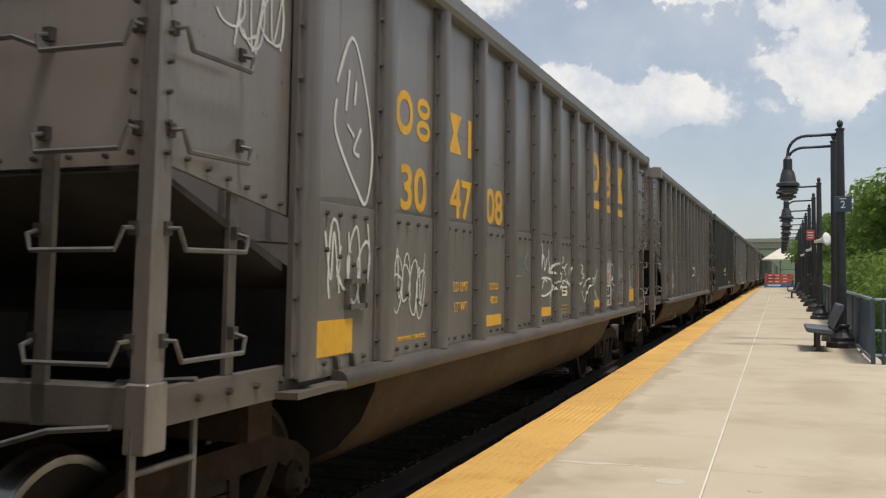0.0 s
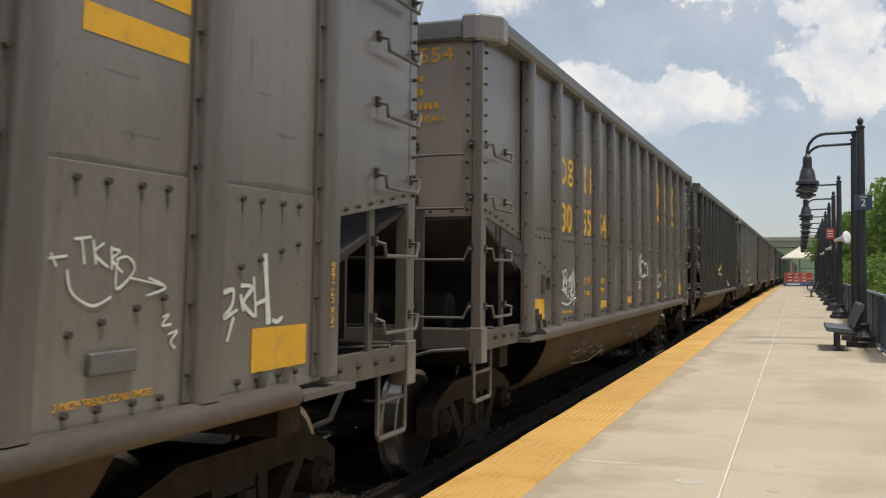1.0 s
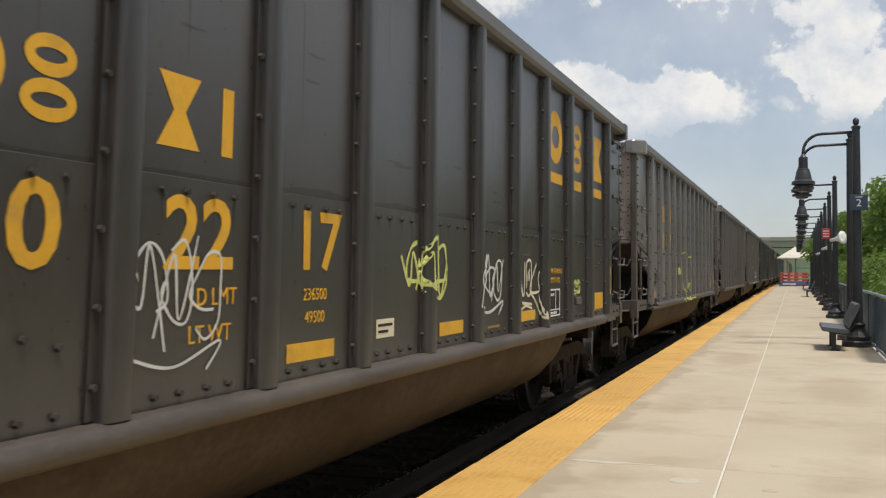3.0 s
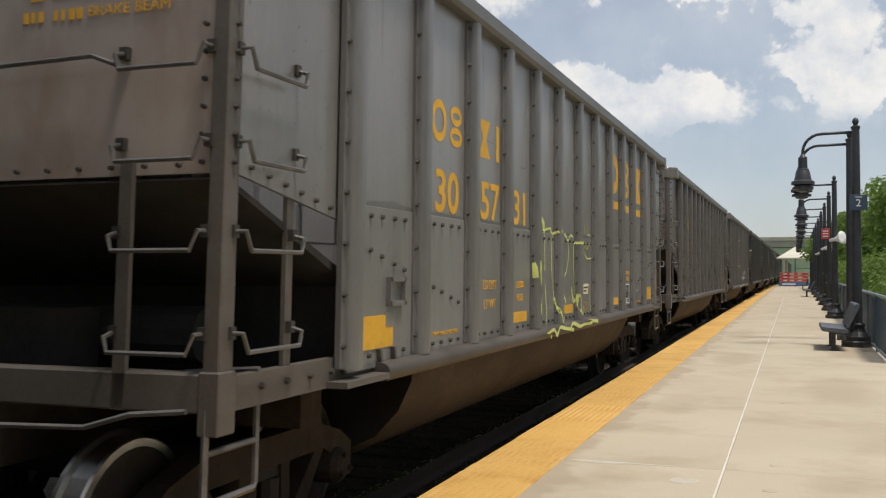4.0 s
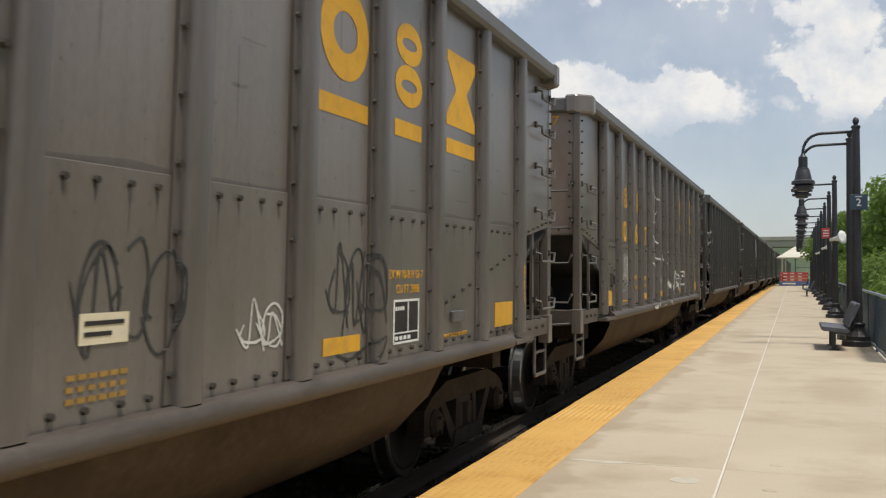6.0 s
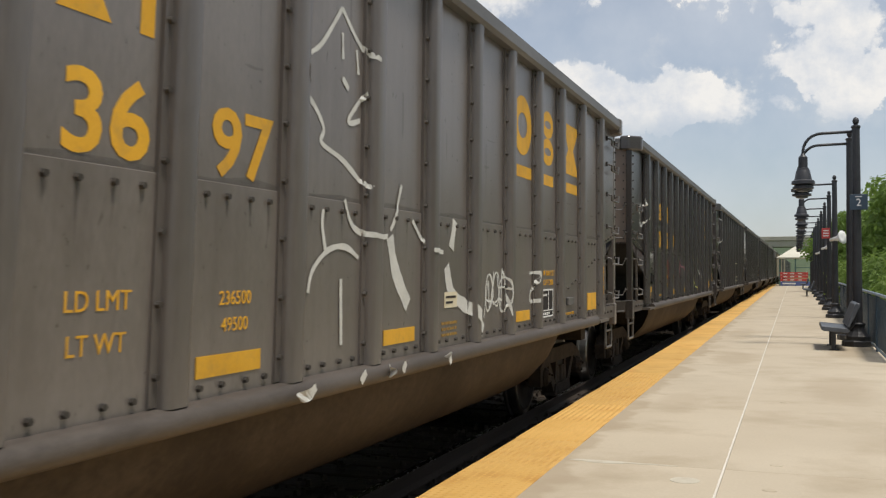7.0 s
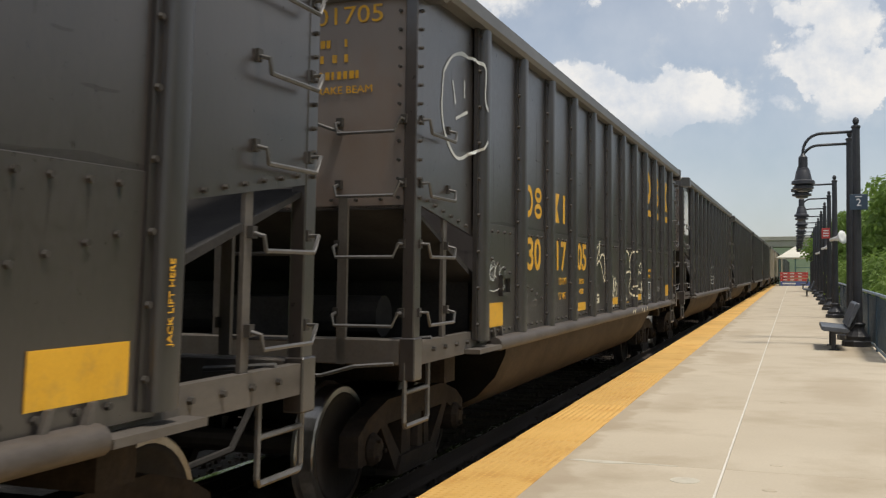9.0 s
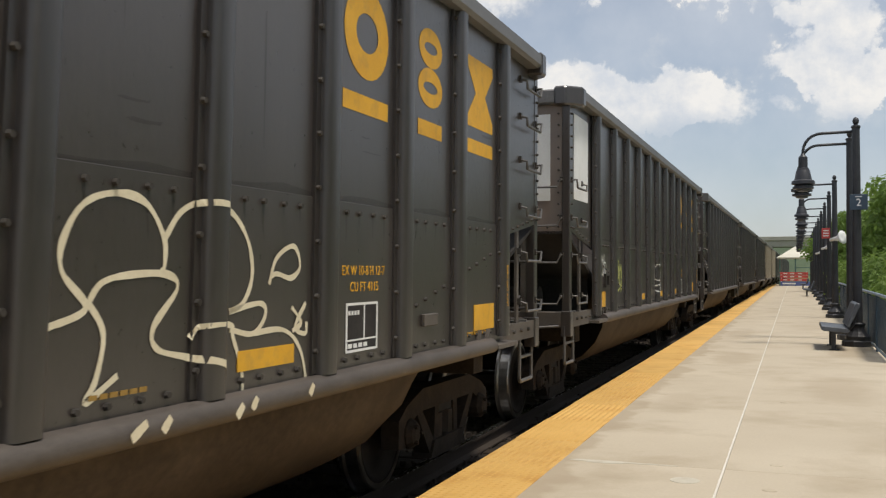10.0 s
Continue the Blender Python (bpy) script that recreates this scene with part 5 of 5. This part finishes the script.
# larger outlines
use_ribs(13)
sprayed(cars[0], [[(-5.75, 2.85), (-5.55, 3.15), (-5.35, 2.9), (-5.22, 2.5), (-5.3, 2.18), (-5.45, 2.25), (-5.75, 2.55), (-5.75, 2.75)],
                  [(-5.62, 2.7), (-5.58, 2.95)], [(-5.5, 2.75), (-5.48, 2.9)], [(-5.6, 2.62), (-5.5, 2.56)], [(-5.4, 2.62), (-5.5, 2.48), (-5.42, 2.45)]], WHITE, 0.035, 3)
sprayed(cars[3], [[(-2.0, 1.11), (-1.6, 1.16), (-1.45, 1.1), (-1.3, 1.17), (-0.9, 1.12), (-0.7, 1.18), (-0.3, 1.13), (0.1, 1.17), (0.7, 1.14)]], LIME, 0.05, 7, 0.108)
use_ribs(13)
sprayed(cars[1], [[(0.07, 1.86), (0.10, 1.76), (0.16, 1.63)], [(0.10, 1.98), (0.17, 1.89), (0.22, 1.76)], [(0.24, 1.91), (0.22, 1.82), (0.24, 1.76)], [(0.09, 1.84), (0.18, 1.87), (0.27, 1.94)], [(0.27, 1.99), (0.26, 1.90), (0.30, 1.84), (0.35, 1.85), (0.38, 2.00)], [(0.45, 2.00), (0.37, 1.90), (0.35, 1.82), (0.47, 1.85)], [(0.47, 2.00), (0.46, 1.91), (0.51, 1.83)], [(0.51, 1.86), (0.35, 1.72), (0.42, 1.70), (0.52, 1.74), (0.53, 1.83)], [(0.74, 2.03), (0.56, 1.94), (0.66, 1.89), (0.60, 1.83), (0.71, 1.74)], [(0.58, 1.87), (0.82, 1.90), (0.90, 1.77), (0.84, 1.66), (0.68, 1.70), (0.56, 1.79)], [(0.51, 1.83), (0.58, 1.74), (0.62, 1.85)]],
        WHITE, 0.05, 0)
sprayed(cars[1], [[(2.16, 1.75), (2.19, 1.63), (2.16, 1.47)], [(2.17, 1.74), (2.29, 1.73), (2.20, 1.64), (2.34, 1.62), (2.30, 1.54), (2.18, 1.52)], [(2.34, 1.77), (2.51, 1.77), (2.46, 1.82), (2.35, 1.80), (2.39, 1.75)], [(2.38, 1.73), (2.42, 1.54)], [(2.46, 1.71), (2.50, 1.54), (2.57, 1.71), (2.65, 1.54), (2.69, 1.73)], [(2.69, 1.73), (2.81, 1.65), (2.78, 1.48), (2.75, 1.45)], [(2.15, 1.46), (2.40, 1.49), (2.75, 1.46)]],
        WHITE, 0.03, 1)
sprayed(cars[0], [[(4.08, 1.81), (4.11, 1.76)], [(4.07, 1.79), (4.16, 1.80)], [(4.19, 1.86), (4.28, 1.87)], [(4.23, 1.86), (4.25, 1.77)], [(4.29, 1.86), (4.31, 1.77)], [(4.35, 1.85), (4.30, 1.81), (4.38, 1.76)], [(4.39, 1.84), (4.40, 1.75)], [(4.39, 1.83), (4.44, 1.82), (4.40, 1.79), (4.46, 1.74)], [(4.43, 1.79), (4.43, 1.68), (4.53, 1.75), (4.49, 1.80), (4.42, 1.79)], [(4.51, 1.72), (4.71, 1.69)], [(4.62, 1.72), (4.73, 1.68), (4.61, 1.65)], [(4.16, 1.75), (4.19, 1.67), (4.30, 1.62), (4.40, 1.65)], [(4.72, 1.56), (4.76, 1.57), (4.72, 1.53), (4.78, 1.53)], [(4.76, 1.49), (4.82, 1.50), (4.78, 1.46), (4.81, 1.43)]],
        WHITE, 0.014, 2)
sprayed(cars[0], [[(5.16, 1.65), (5.24, 1.66), (5.23, 1.59), (5.17, 1.54), (5.28, 1.57)], [(5.25, 1.54), (5.20, 1.43)], [(5.30, 1.64), (5.33, 1.56)], [(5.30, 1.68), (5.40, 1.67), (5.33, 1.60), (5.43, 1.53)], [(5.41, 1.72), (5.44, 1.53)], [(5.43, 1.59), (5.53, 1.61)], [(5.59, 1.51), (5.64, 1.50), (5.69, 1.52)]],
        WHITE, 0.028, 3)
sprayed(cars[0], [[(5.51, 1.83), (5.56, 1.49)]],
        WHITE, 0.06, 4)
sprayed(cars[0], [[(-0.81, 1.75), (-0.79, 1.95), (-0.76, 1.88), (-0.77, 1.72)], [(-0.69, 2.06), (-0.65, 1.96), (-0.71, 1.77), (-0.60, 1.93), (-0.56, 1.77), (-0.44, 1.91)], [(-0.37, 1.99), (-0.35, 1.83), (-0.27, 1.77)], [(-0.38, 1.75), (-0.09, 1.85), (-0.38, 1.76), (-0.02, 1.72), (-0.22, 1.56), (-0.01, 1.60)], [(-0.78, 1.70), (-0.82, 1.65), (-0.82, 1.54), (-0.77, 1.51), (-0.52, 1.50), (-0.25, 1.55), (-0.26, 1.66), (-0.53, 1.69), (-0.73, 1.68)], [(-0.68, 1.58), (-0.58, 1.67), (-0.45, 1.65)], [(-0.25, 1.55), (-0.31, 1.44), (-0.31, 1.30)]],
        WHITE, 0.035, 5)
sprayed(cars[0], [[(0.20, 2.04), (0.23, 1.93), (0.20, 1.78), (0.25, 1.65), (0.39, 1.62)], [(0.23, 1.93), (0.41, 1.91), (0.27, 1.82), (0.49, 1.80)], [(0.60, 1.85), (0.44, 1.79), (0.53, 1.71)], [(0.70, 1.81), (0.68, 1.71)], [(0.83, 1.82), (0.79, 1.73)], [(0.25, 1.64), (0.46, 1.65), (0.74, 1.59), (0.54, 1.67)]],
        WHITE, 0.024, 6)
sprayed(cars[0], [[(1.25, 2.00), (1.36, 1.97), (1.25, 1.89), (1.23, 2.00)], [(1.41, 1.84), (1.56, 1.82), (1.46, 1.75), (1.64, 1.71), (1.51, 1.67)], [(1.27, 1.66), (1.37, 1.60), (1.51, 1.63)], [(1.47, 1.52), (1.68, 1.38), (1.90, 1.67), (1.57, 1.56)], [(2.25, 1.92), (2.32, 1.66), (2.58, 1.79), (2.32, 1.54), (2.71, 1.33)], [(3.29, 1.94), (3.50, 1.75), (3.67, 1.90)], [(3.58, 1.75), (3.82, 1.55)]],
        WHITE, 0.028, 7)
sprayed(cars[0], [[(-1.89, 1.80), (-1.82, 1.73), (-1.80, 1.91)], [(-1.78, 1.91), (-1.69, 1.72), (-1.66, 1.91)], [(-1.60, 1.92), (-1.60, 1.73)], [(-1.53, 1.92), (-1.48, 1.75)], [(-1.28, 1.94), (-1.44, 1.83), (-1.17, 1.72)], [(-1.83, 1.69), (-1.69, 1.71), (-1.53, 1.71)], [(-1.77, 1.62), (-1.62, 1.65)]],
        TEAL, 0.03, 8)
use_ribs(12)
sprayed(cars[2], [[(1.82, 1.55), (1.83, 1.81), (1.89, 1.84), (1.94, 1.77), (1.90, 1.56), (1.82, 1.64)], [(1.93, 1.81), (1.99, 1.56), (2.06, 1.55), (2.08, 1.83)], [(2.15, 1.59), (2.13, 1.79), (2.20, 1.85), (2.31, 1.82), (2.31, 1.58), (2.22, 1.51), (2.13, 1.55)], [(2.20, 1.75), (2.18, 1.65)], [(2.24, 1.77), (2.24, 1.65)], [(2.50, 1.82), (2.26, 1.57), (2.60, 1.55), (2.57, 1.67), (2.63, 1.75)], [(2.26, 1.55), (2.48, 1.45), (2.72, 1.28), (2.60, 1.51)], [(1.99, 1.45), (2.34, 1.43)], [(1.95, 1.39), (2.12, 1.42), (2.34, 1.39)]],
        CREAM, 0.034, 9)
sprayed(cars[2], [[(1.82, 1.90), (1.92, 1.99), (1.95, 1.95)], [(1.99, 2.02), (2.01, 1.90)], [(2.05, 2.04), (2.11, 2.04), (2.08, 2.06)], [(2.16, 2.00), (2.18, 1.92), (2.23, 1.98), (2.28, 1.92)], [(1.99, 1.90), (2.27, 1.90)]],
        CHALK, 0.012, 10)
use_ribs(13)
sprayed(cars[4], [[(-5.91, 1.75), (-5.99, 1.72), (-6.00, 1.64), (-5.91, 1.64), (-5.90, 1.74), (-5.90, 1.52)], [(-5.75, 1.75), (-5.84, 1.72), (-5.85, 1.65), (-5.77, 1.65), (-5.76, 1.74), (-5.76, 1.51)], [(-5.62, 1.77), (-5.70, 1.72), (-5.70, 1.66), (-5.63, 1.66), (-5.62, 1.74), (-5.62, 1.50)]],
        INK, 0.045, 11)
sprayed(cars[4], [[(-4.72, 1.91), (-4.68, 1.74)], [(-4.72, 1.91), (-4.60, 1.94), (-4.56, 1.86), (-4.69, 1.81), (-4.51, 1.73)], [(-4.45, 1.89), (-4.44, 1.74)], [(-4.34, 1.92), (-4.31, 1.73)], [(-4.34, 1.92), (-4.20, 1.91), (-4.21, 1.82), (-4.32, 1.80)], [(-4.87, 1.61), (-4.72, 1.64), (-4.63, 1.57), (-4.76, 1.53)], [(-4.58, 1.63), (-4.55, 1.49)], [(-4.58, 1.63), (-4.45, 1.60), (-4.46, 1.52), (-4.56, 1.51)], [(-4.38, 1.60), (-4.34, 1.48), (-4.22, 1.51), (-4.20, 1.61)], [(-4.88, 1.41), (-4.76, 1.50), (-4.66, 1.53)], [(-4.68, 1.45), (-4.69, 1.31)], [(-4.57, 1.47), (-4.54, 1.30), (-4.46, 1.43), (-4.39, 1.29)], [(-4.31, 1.42), (-4.21, 1.30), (-4.16, 1.43)]],
        INK, 0.028, 12)
sprayed(cars[4], [[(-3.15, 1.96), (-3.57, 1.91), (-3.68, 1.71), (-3.40, 1.74)], [(-3.65, 1.81), (-3.36, 1.85)], [(-3.41, 1.88), (-3.15, 1.85), (-3.16, 1.71), (-3.36, 1.71), (-3.41, 1.85)], [(-3.56, 1.58), (-3.71, 1.49), (-3.51, 1.41), (-3.70, 1.34)], [(-3.44, 1.64), (-3.38, 1.40)], [(-3.29, 1.57), (-3.13, 1.57), (-3.14, 1.43), (-3.30, 1.42), (-3.29, 1.57)], [(-2.66, 2.01), (-2.63, 1.78), (-2.44, 1.78)], [(-2.66, 1.90), (-2.47, 1.92)], [(-2.39, 1.98), (-2.33, 1.78), (-2.16, 1.99)], [(-2.65, 1.67), (-2.59, 1.44), (-2.49, 1.63), (-2.37, 1.43)], [(-2.32, 1.66), (-2.25, 1.42), (-2.11, 1.66)]],
        INK, 0.036, 13)
sprayed(cars[5], [[(-1.44, 3.24), (-1.69, 2.98), (-1.91, 2.85), (-1.93, 2.73), (-1.74, 2.62), (-1.64, 2.52), (-1.66, 2.44), (-1.39, 2.37), (-1.09, 2.24)], [(-1.44, 3.24), (-1.25, 3.11), (-1.05, 3.01)], [(-1.43, 3.10), (-1.42, 2.95)], [(-1.24, 3.04), (-1.21, 2.90)], [(-1.42, 2.84), (-1.34, 2.79)], [(-1.12, 2.80), (-1.33, 2.62), (-1.29, 2.60), (-1.18, 2.63)], [(-1.64, 2.08), (-1.65, 1.99), (-1.60, 1.84)], [(-1.38, 2.15), (-1.26, 2.00), (-0.99, 1.95), (-0.75, 1.96)], [(-1.80, 1.63), (-1.75, 1.75), (-1.57, 1.86), (-1.36, 1.88), (-1.18, 1.82)], [(-1.41, 1.70), (-1.39, 1.33)], [(-0.52, 2.30), (-0.62, 2.10), (-0.71, 2.00)], [(-0.34, 2.08), (-0.14, 1.94)], [(-0.09, 1.89), (0.27, 1.88)]],
        WHITE, 0.042, 14)
sprayed(cars[5], [[(-0.71, 1.96), (-0.61, 1.74), (-0.39, 1.52)], [(0.53, 2.12), (0.45, 1.91)], [(0.35, 1.78), (0.48, 1.58), (0.89, 1.44), (1.25, 1.26)]],
        WHITE, 0.15, 15)
sprayed(cars[5], [[(2.69, 1.72), (2.88, 1.72), (2.80, 1.59), (2.72, 1.53), (2.72, 1.45)], [(2.72, 1.45), (2.88, 1.46)]],
        WHITE, 0.05, 16)
sprayed(cars[6], [[(-1.33, 1.83), (-1.24, 1.93), (-1.19, 1.97), (-1.22, 1.82), (-1.20, 1.59)], [(-1.33, 1.80), (-1.23, 1.69)], [(-1.18, 1.88), (-1.07, 1.82), (-0.92, 1.72), (-0.85, 1.59)], [(-0.92, 1.87), (-0.82, 1.87)], [(-0.91, 1.92), (-0.81, 1.88)], [(-0.90, 1.82), (-0.68, 1.86)], [(-0.70, 1.83), (-0.79, 1.64), (-0.81, 1.56), (-0.75, 1.51), (-0.32, 1.77), (-0.38, 1.83), (-0.57, 1.83), (-0.69, 1.79), (-0.56, 1.70)], [(-0.68, 1.96), (-0.64, 1.89)], [(-0.61, 1.97), (-0.55, 1.88)]],
        PINK, 0.028, 17)
sprayed(cars[6], [[(1.21, 1.62), (1.35, 1.68), (1.33, 1.42), (1.18, 1.40)], [(1.47, 1.58), (1.36, 1.48), (1.56, 1.54)], [(1.58, 1.78), (1.47, 1.61), (1.69, 1.40), (1.18, 1.40)], [(1.76, 1.57), (1.86, 1.36), (2.05, 1.29)], [(1.41, 1.32), (1.66, 1.22)]],
        LIME, 0.026, 18)
sprayed(cars[6], [[(2.23, 1.52), (2.33, 1.71), (2.44, 1.51)], [(2.37, 1.86), (2.54, 1.59)], [(2.70, 1.86), (2.49, 1.67), (2.61, 1.43)], [(2.76, 1.78), (3.08, 1.35)]],
        WHITE, 0.032, 19)
use_ribs(12)
sprayed(cars[7], [[(-1.25, 2.02), (-1.02, 2.08), (-1.30, 1.79)], [(-1.02, 2.14), (-1.06, 1.94)], [(-1.28, 1.79), (-1.01, 1.87), (-0.69, 1.61), (-0.70, 1.91), (-0.86, 1.96), (-1.01, 1.90)]],
        CREAM, 0.04, 20)
sprayed(cars[7], [[(-4.59, 1.36), (-4.55, 1.37), (-4.57, 1.49)], [(-4.50, 1.35), (-4.47, 1.44), (-4.42, 1.32)], [(-4.41, 1.34), (-4.38, 1.45), (-4.24, 1.46), (-4.29, 1.41), (-4.38, 1.41), (-4.32, 1.33)], [(-3.47, 1.35), (-3.39, 1.45), (-3.36, 1.32)], [(-3.30, 1.44), (-3.28, 1.34), (-3.23, 1.44)], [(-3.18, 1.32), (-3.14, 1.43), (-3.09, 1.32)]],
        CHALK, 0.011, 21)
sprayed(cars[7], [[(0.71, 1.55), (0.90, 1.61), (0.77, 1.74), (0.77, 1.86), (0.87, 1.99), (1.05, 2.04), (1.23, 2.01), (1.35, 1.88), (1.36, 1.77), (1.34, 1.74)], [(1.36, 1.88), (1.46, 1.99), (1.62, 2.04), (1.85, 2.01), (2.00, 1.88), (2.04, 1.72), (1.97, 1.60), (1.85, 1.56)], [(0.90, 1.61), (0.98, 1.70), (1.15, 1.73), (1.38, 1.73), (1.45, 1.67), (1.30, 1.52), (1.33, 1.43), (1.54, 1.38), (1.76, 1.32), (1.79, 1.16)], [(0.92, 1.62), (1.00, 1.51), (0.97, 1.35), (0.92, 1.27), (1.09, 1.35)]],
        CREAM, 0.038, 22)
sprayed(cars[7], [[(1.54, 1.46), (1.61, 1.51), (1.86, 1.50), (1.89, 1.44), (1.97, 1.28), (1.98, 1.14)], [(1.85, 1.56), (2.12, 1.59), (2.17, 1.53), (2.06, 1.45), (1.86, 1.48)], [(2.06, 1.45), (2.35, 1.45), (2.53, 1.34), (2.61, 1.14)], [(2.20, 1.68), (2.27, 1.81), (2.44, 1.87), (2.51, 1.77), (2.42, 1.71), (2.28, 1.73), (2.22, 1.72)], [(2.43, 1.56), (2.53, 1.48), (2.44, 1.44)], [(2.58, 1.58), (2.47, 1.46), (2.58, 1.42), (2.59, 1.48)]],
        CREAM, 0.034, 23)
use_ribs(13)
sprayed(cars[3], [[(-1.88, 1.88), (-1.85, 2.01), (-1.85, 2.15), (-1.72, 2.25), (-1.61, 2.25), (-1.57, 2.16)]],
        LIME, 0.1, 24)
sprayed(cars[3], [[(-1.99, 1.85), (-1.98, 1.68), (-1.92, 1.54), (-1.74, 1.54)], [(-1.93, 1.93), (-1.96, 1.79), (-1.93, 1.56)], [(-2.10, 1.83), (-2.08, 1.68)], [(-1.97, 1.43), (-1.97, 1.32)], [(-1.92, 1.49), (-1.95, 1.34), (-1.90, 1.20)]],
        LIME, 0.055, 25)
sprayed(cars[3], [[(-1.59, 2.16), (-1.57, 1.97), (-1.56, 1.75)], [(-1.55, 1.62), (-1.49, 1.35), (-1.48, 1.16)], [(-1.56, 2.16), (-1.32, 2.19), (-1.26, 2.14), (-1.27, 2.05), (-1.28, 1.80), (-1.20, 1.53), (-1.08, 1.31), (-1.03, 1.21), (-0.95, 1.30)], [(-1.26, 2.13), (-1.06, 2.17)], [(-0.92, 2.17), (-0.85, 2.15)], [(-0.83, 2.12), (-0.66, 2.15), (-0.52, 2.09), (-0.39, 2.15), (-0.24, 2.14)], [(-0.52, 2.08), (-0.49, 1.92), (-0.58, 1.76), (-0.77, 1.64), (-0.77, 1.58), (-0.61, 1.39)], [(-0.24, 2.08), (-0.19, 1.48)], [(-0.21, 2.07), (0.17, 2.08)]],
        LIME, 0.034, 26)
sprayed(cars[3], [[(-0.35, 1.57), (-0.20, 1.39), (-0.12, 1.47), (-0.07, 1.27), (0.15, 1.28), (0.13, 1.43)]],
        LIME, 0.05, 27)
sprayed(cars[3], [[(0.19, 2.40), (0.24, 2.19)], [(0.30, 2.28), (0.31, 2.16)], [(0.41, 2.31), (0.44, 2.19)], [(0.60, 2.33), (0.57, 2.21), (0.73, 2.19)], [(0.21, 2.08), (0.32, 2.00), (0.42, 2.09), (0.54, 2.02), (0.69, 2.10)], [(0.22, 1.86), (0.32, 1.97), (0.55, 1.90), (0.79, 1.91)], [(0.28, 1.39), (0.30, 1.57), (0.64, 1.58), (0.65, 1.48)], [(0.24, 1.46), (0.36, 1.28)], [(0.64, 1.50), (0.78, 1.23)]],
        LIME, 0.022, 28)
for y, w in ((1.15, 0.09), (1.3, 0.05), (1.72, 0.05), (1.95, 0.04), (2.5, 0.04)):
    use_ribs(12)
    sprayed(cars[7], [[(y - w, 1.12), (y, 1.17)]], CREAM, 0.05, 3, 0.102)
use_ribs(13)
for y, w in ((-2.0, 0.09), (-1.25, 0.07), (-0.9, 0.05), (-0.65, 0.05), (0.05, 0.08)):
    sprayed(cars[5], [[(y - w, 1.12), (y, 1.17)]], WHITE, 0.06, 3, 0.102)
sprayed(cars[6], [[(-6.70, 2.84), (-6.60, 2.67), (-6.57, 2.54), (-6.49, 2.48), (-6.34, 2.52), (-6.01, 2.73), (-5.92, 2.85), (-6.03, 2.91), (-5.97, 3.03)], [(-6.56, 2.85), (-6.43, 2.80)], [(-6.37, 2.85), (-6.24, 2.84), (-6.26, 2.94)]], WHITE, 0.04, 6)
sprayed(cars[7], [[(-6.88, 3.22), (-6.91, 2.93), (-6.80, 2.73), (-6.53, 2.61), (-6.16, 2.74), (-5.98, 2.98), (-6.17, 3.09), (-6.18, 3.37), (-6.41, 3.44), (-6.69, 3.37), (-6.88, 3.22)], [(-6.68, 3.19), (-6.61, 3.02)], [(-6.40, 3.24), (-6.40, 3.10)], [(-6.60, 2.91), (-6.32, 3.00)]], WHITE, 0.035, 7)
for k, ys in ((1, (-3.21, -1.26)), (1, (0.88, 1.79))):
    bm = bmesh.new()
    for st in tag_strokes(*ys, 0.62, 0.98, 400 + int(ys[0] * 10), 4):
        pts = curve_through(st)
        rod(bm, [(1.36, y, z) if z > 0.8 else (1.31, y, z) for y, z in pts[::2]], 0.009, 4)
    part("graffiti", bm, CHALK, cars[k])
for k, cuts_out in ((1, ((-6.05, -5.72, 1.265, 1.385), (-5.74, -5.6, 1.265, 1.33))), (6, ((-5.62, -5.49, 1.265, 1.385),)), (3, ((-5.62, -5.49, 1.4, 1.49),))):
    for y0, y1, z0, z1 in cuts_out:
        flat_plate(cars[k], "bare_patch", BLACK if k == 1 else (DARK if k == 6 else PALE)[0], y0, y1, z0, z1, 0.009)
patch(cars[8], "end_panel_patch", SIGN_WHITE, -7.2, -6.4, 2.58, 3.58, 0.005)
block("end_placard", SIGN_WHITE, 0.3, 1.3, -HALF - 0.008, -HALF - 0.003, 2.55, 3.55, parent=cars[8], soft=0)
for y, z, a in ((5.98, 3.2, 0.2), (6.5, 2.9, 0.16), (6.6, 3.3, 0.1), (6.55, 2.55, 0.14)):
    patch(cars[2], "bare_patch", RAIL_CAP, 6.62 - a / 2, 6.62 + a / 2, z - a, z + a, 0.004)


# ---- movement ----
# seconds, and how far along the track the centre of car 0 stands
RUN = ((0.0, 10.88), (0.5, 4.67), (1.0, -1.35), (1.5, -7.79), (2.0, -13.97), (2.5, -19.95), (3.0, -25.92), (3.5, -31.83), (4.0, -37.9), (4.5, -44.38), (5.0, -50.69),
       (5.5, -56.72), (6.0, -63.0), (6.5, -69.28), (7.0, -75.56), (7.5, -82.16), (8.0, -88.44), (8.5, -94.55), (9.0, -101.14), (9.5, -107.64), (10.0, -112.76))
TURN = -HEADING


def on_track(s):
    a = radians(HEADING)
    return pose(TRACK_X + math.sin(a) * s, math.cos(a) * s, RAIL_Z, 0, 0, TURN)


def motions():
    for k, car in cars.items():
        walk(car, [(t, on_track(s + k * PERIOD)) for t, s in RUN])
    ts, ss = [r[0] for r in RUN], [r[1] for r in RUN]
    for k in range(-1, 10):
        for ax in cars[k].children:
            if ax.name.startswith("wheelset"):
                x, y, z = ax.location
                walk(ax, [(f / FPS, pose(x, y, z, math.degrees((10.7 - float(np.interp(f / FPS, ts, ss))) / 0.457))) for f in range(0, 301)])


motions()
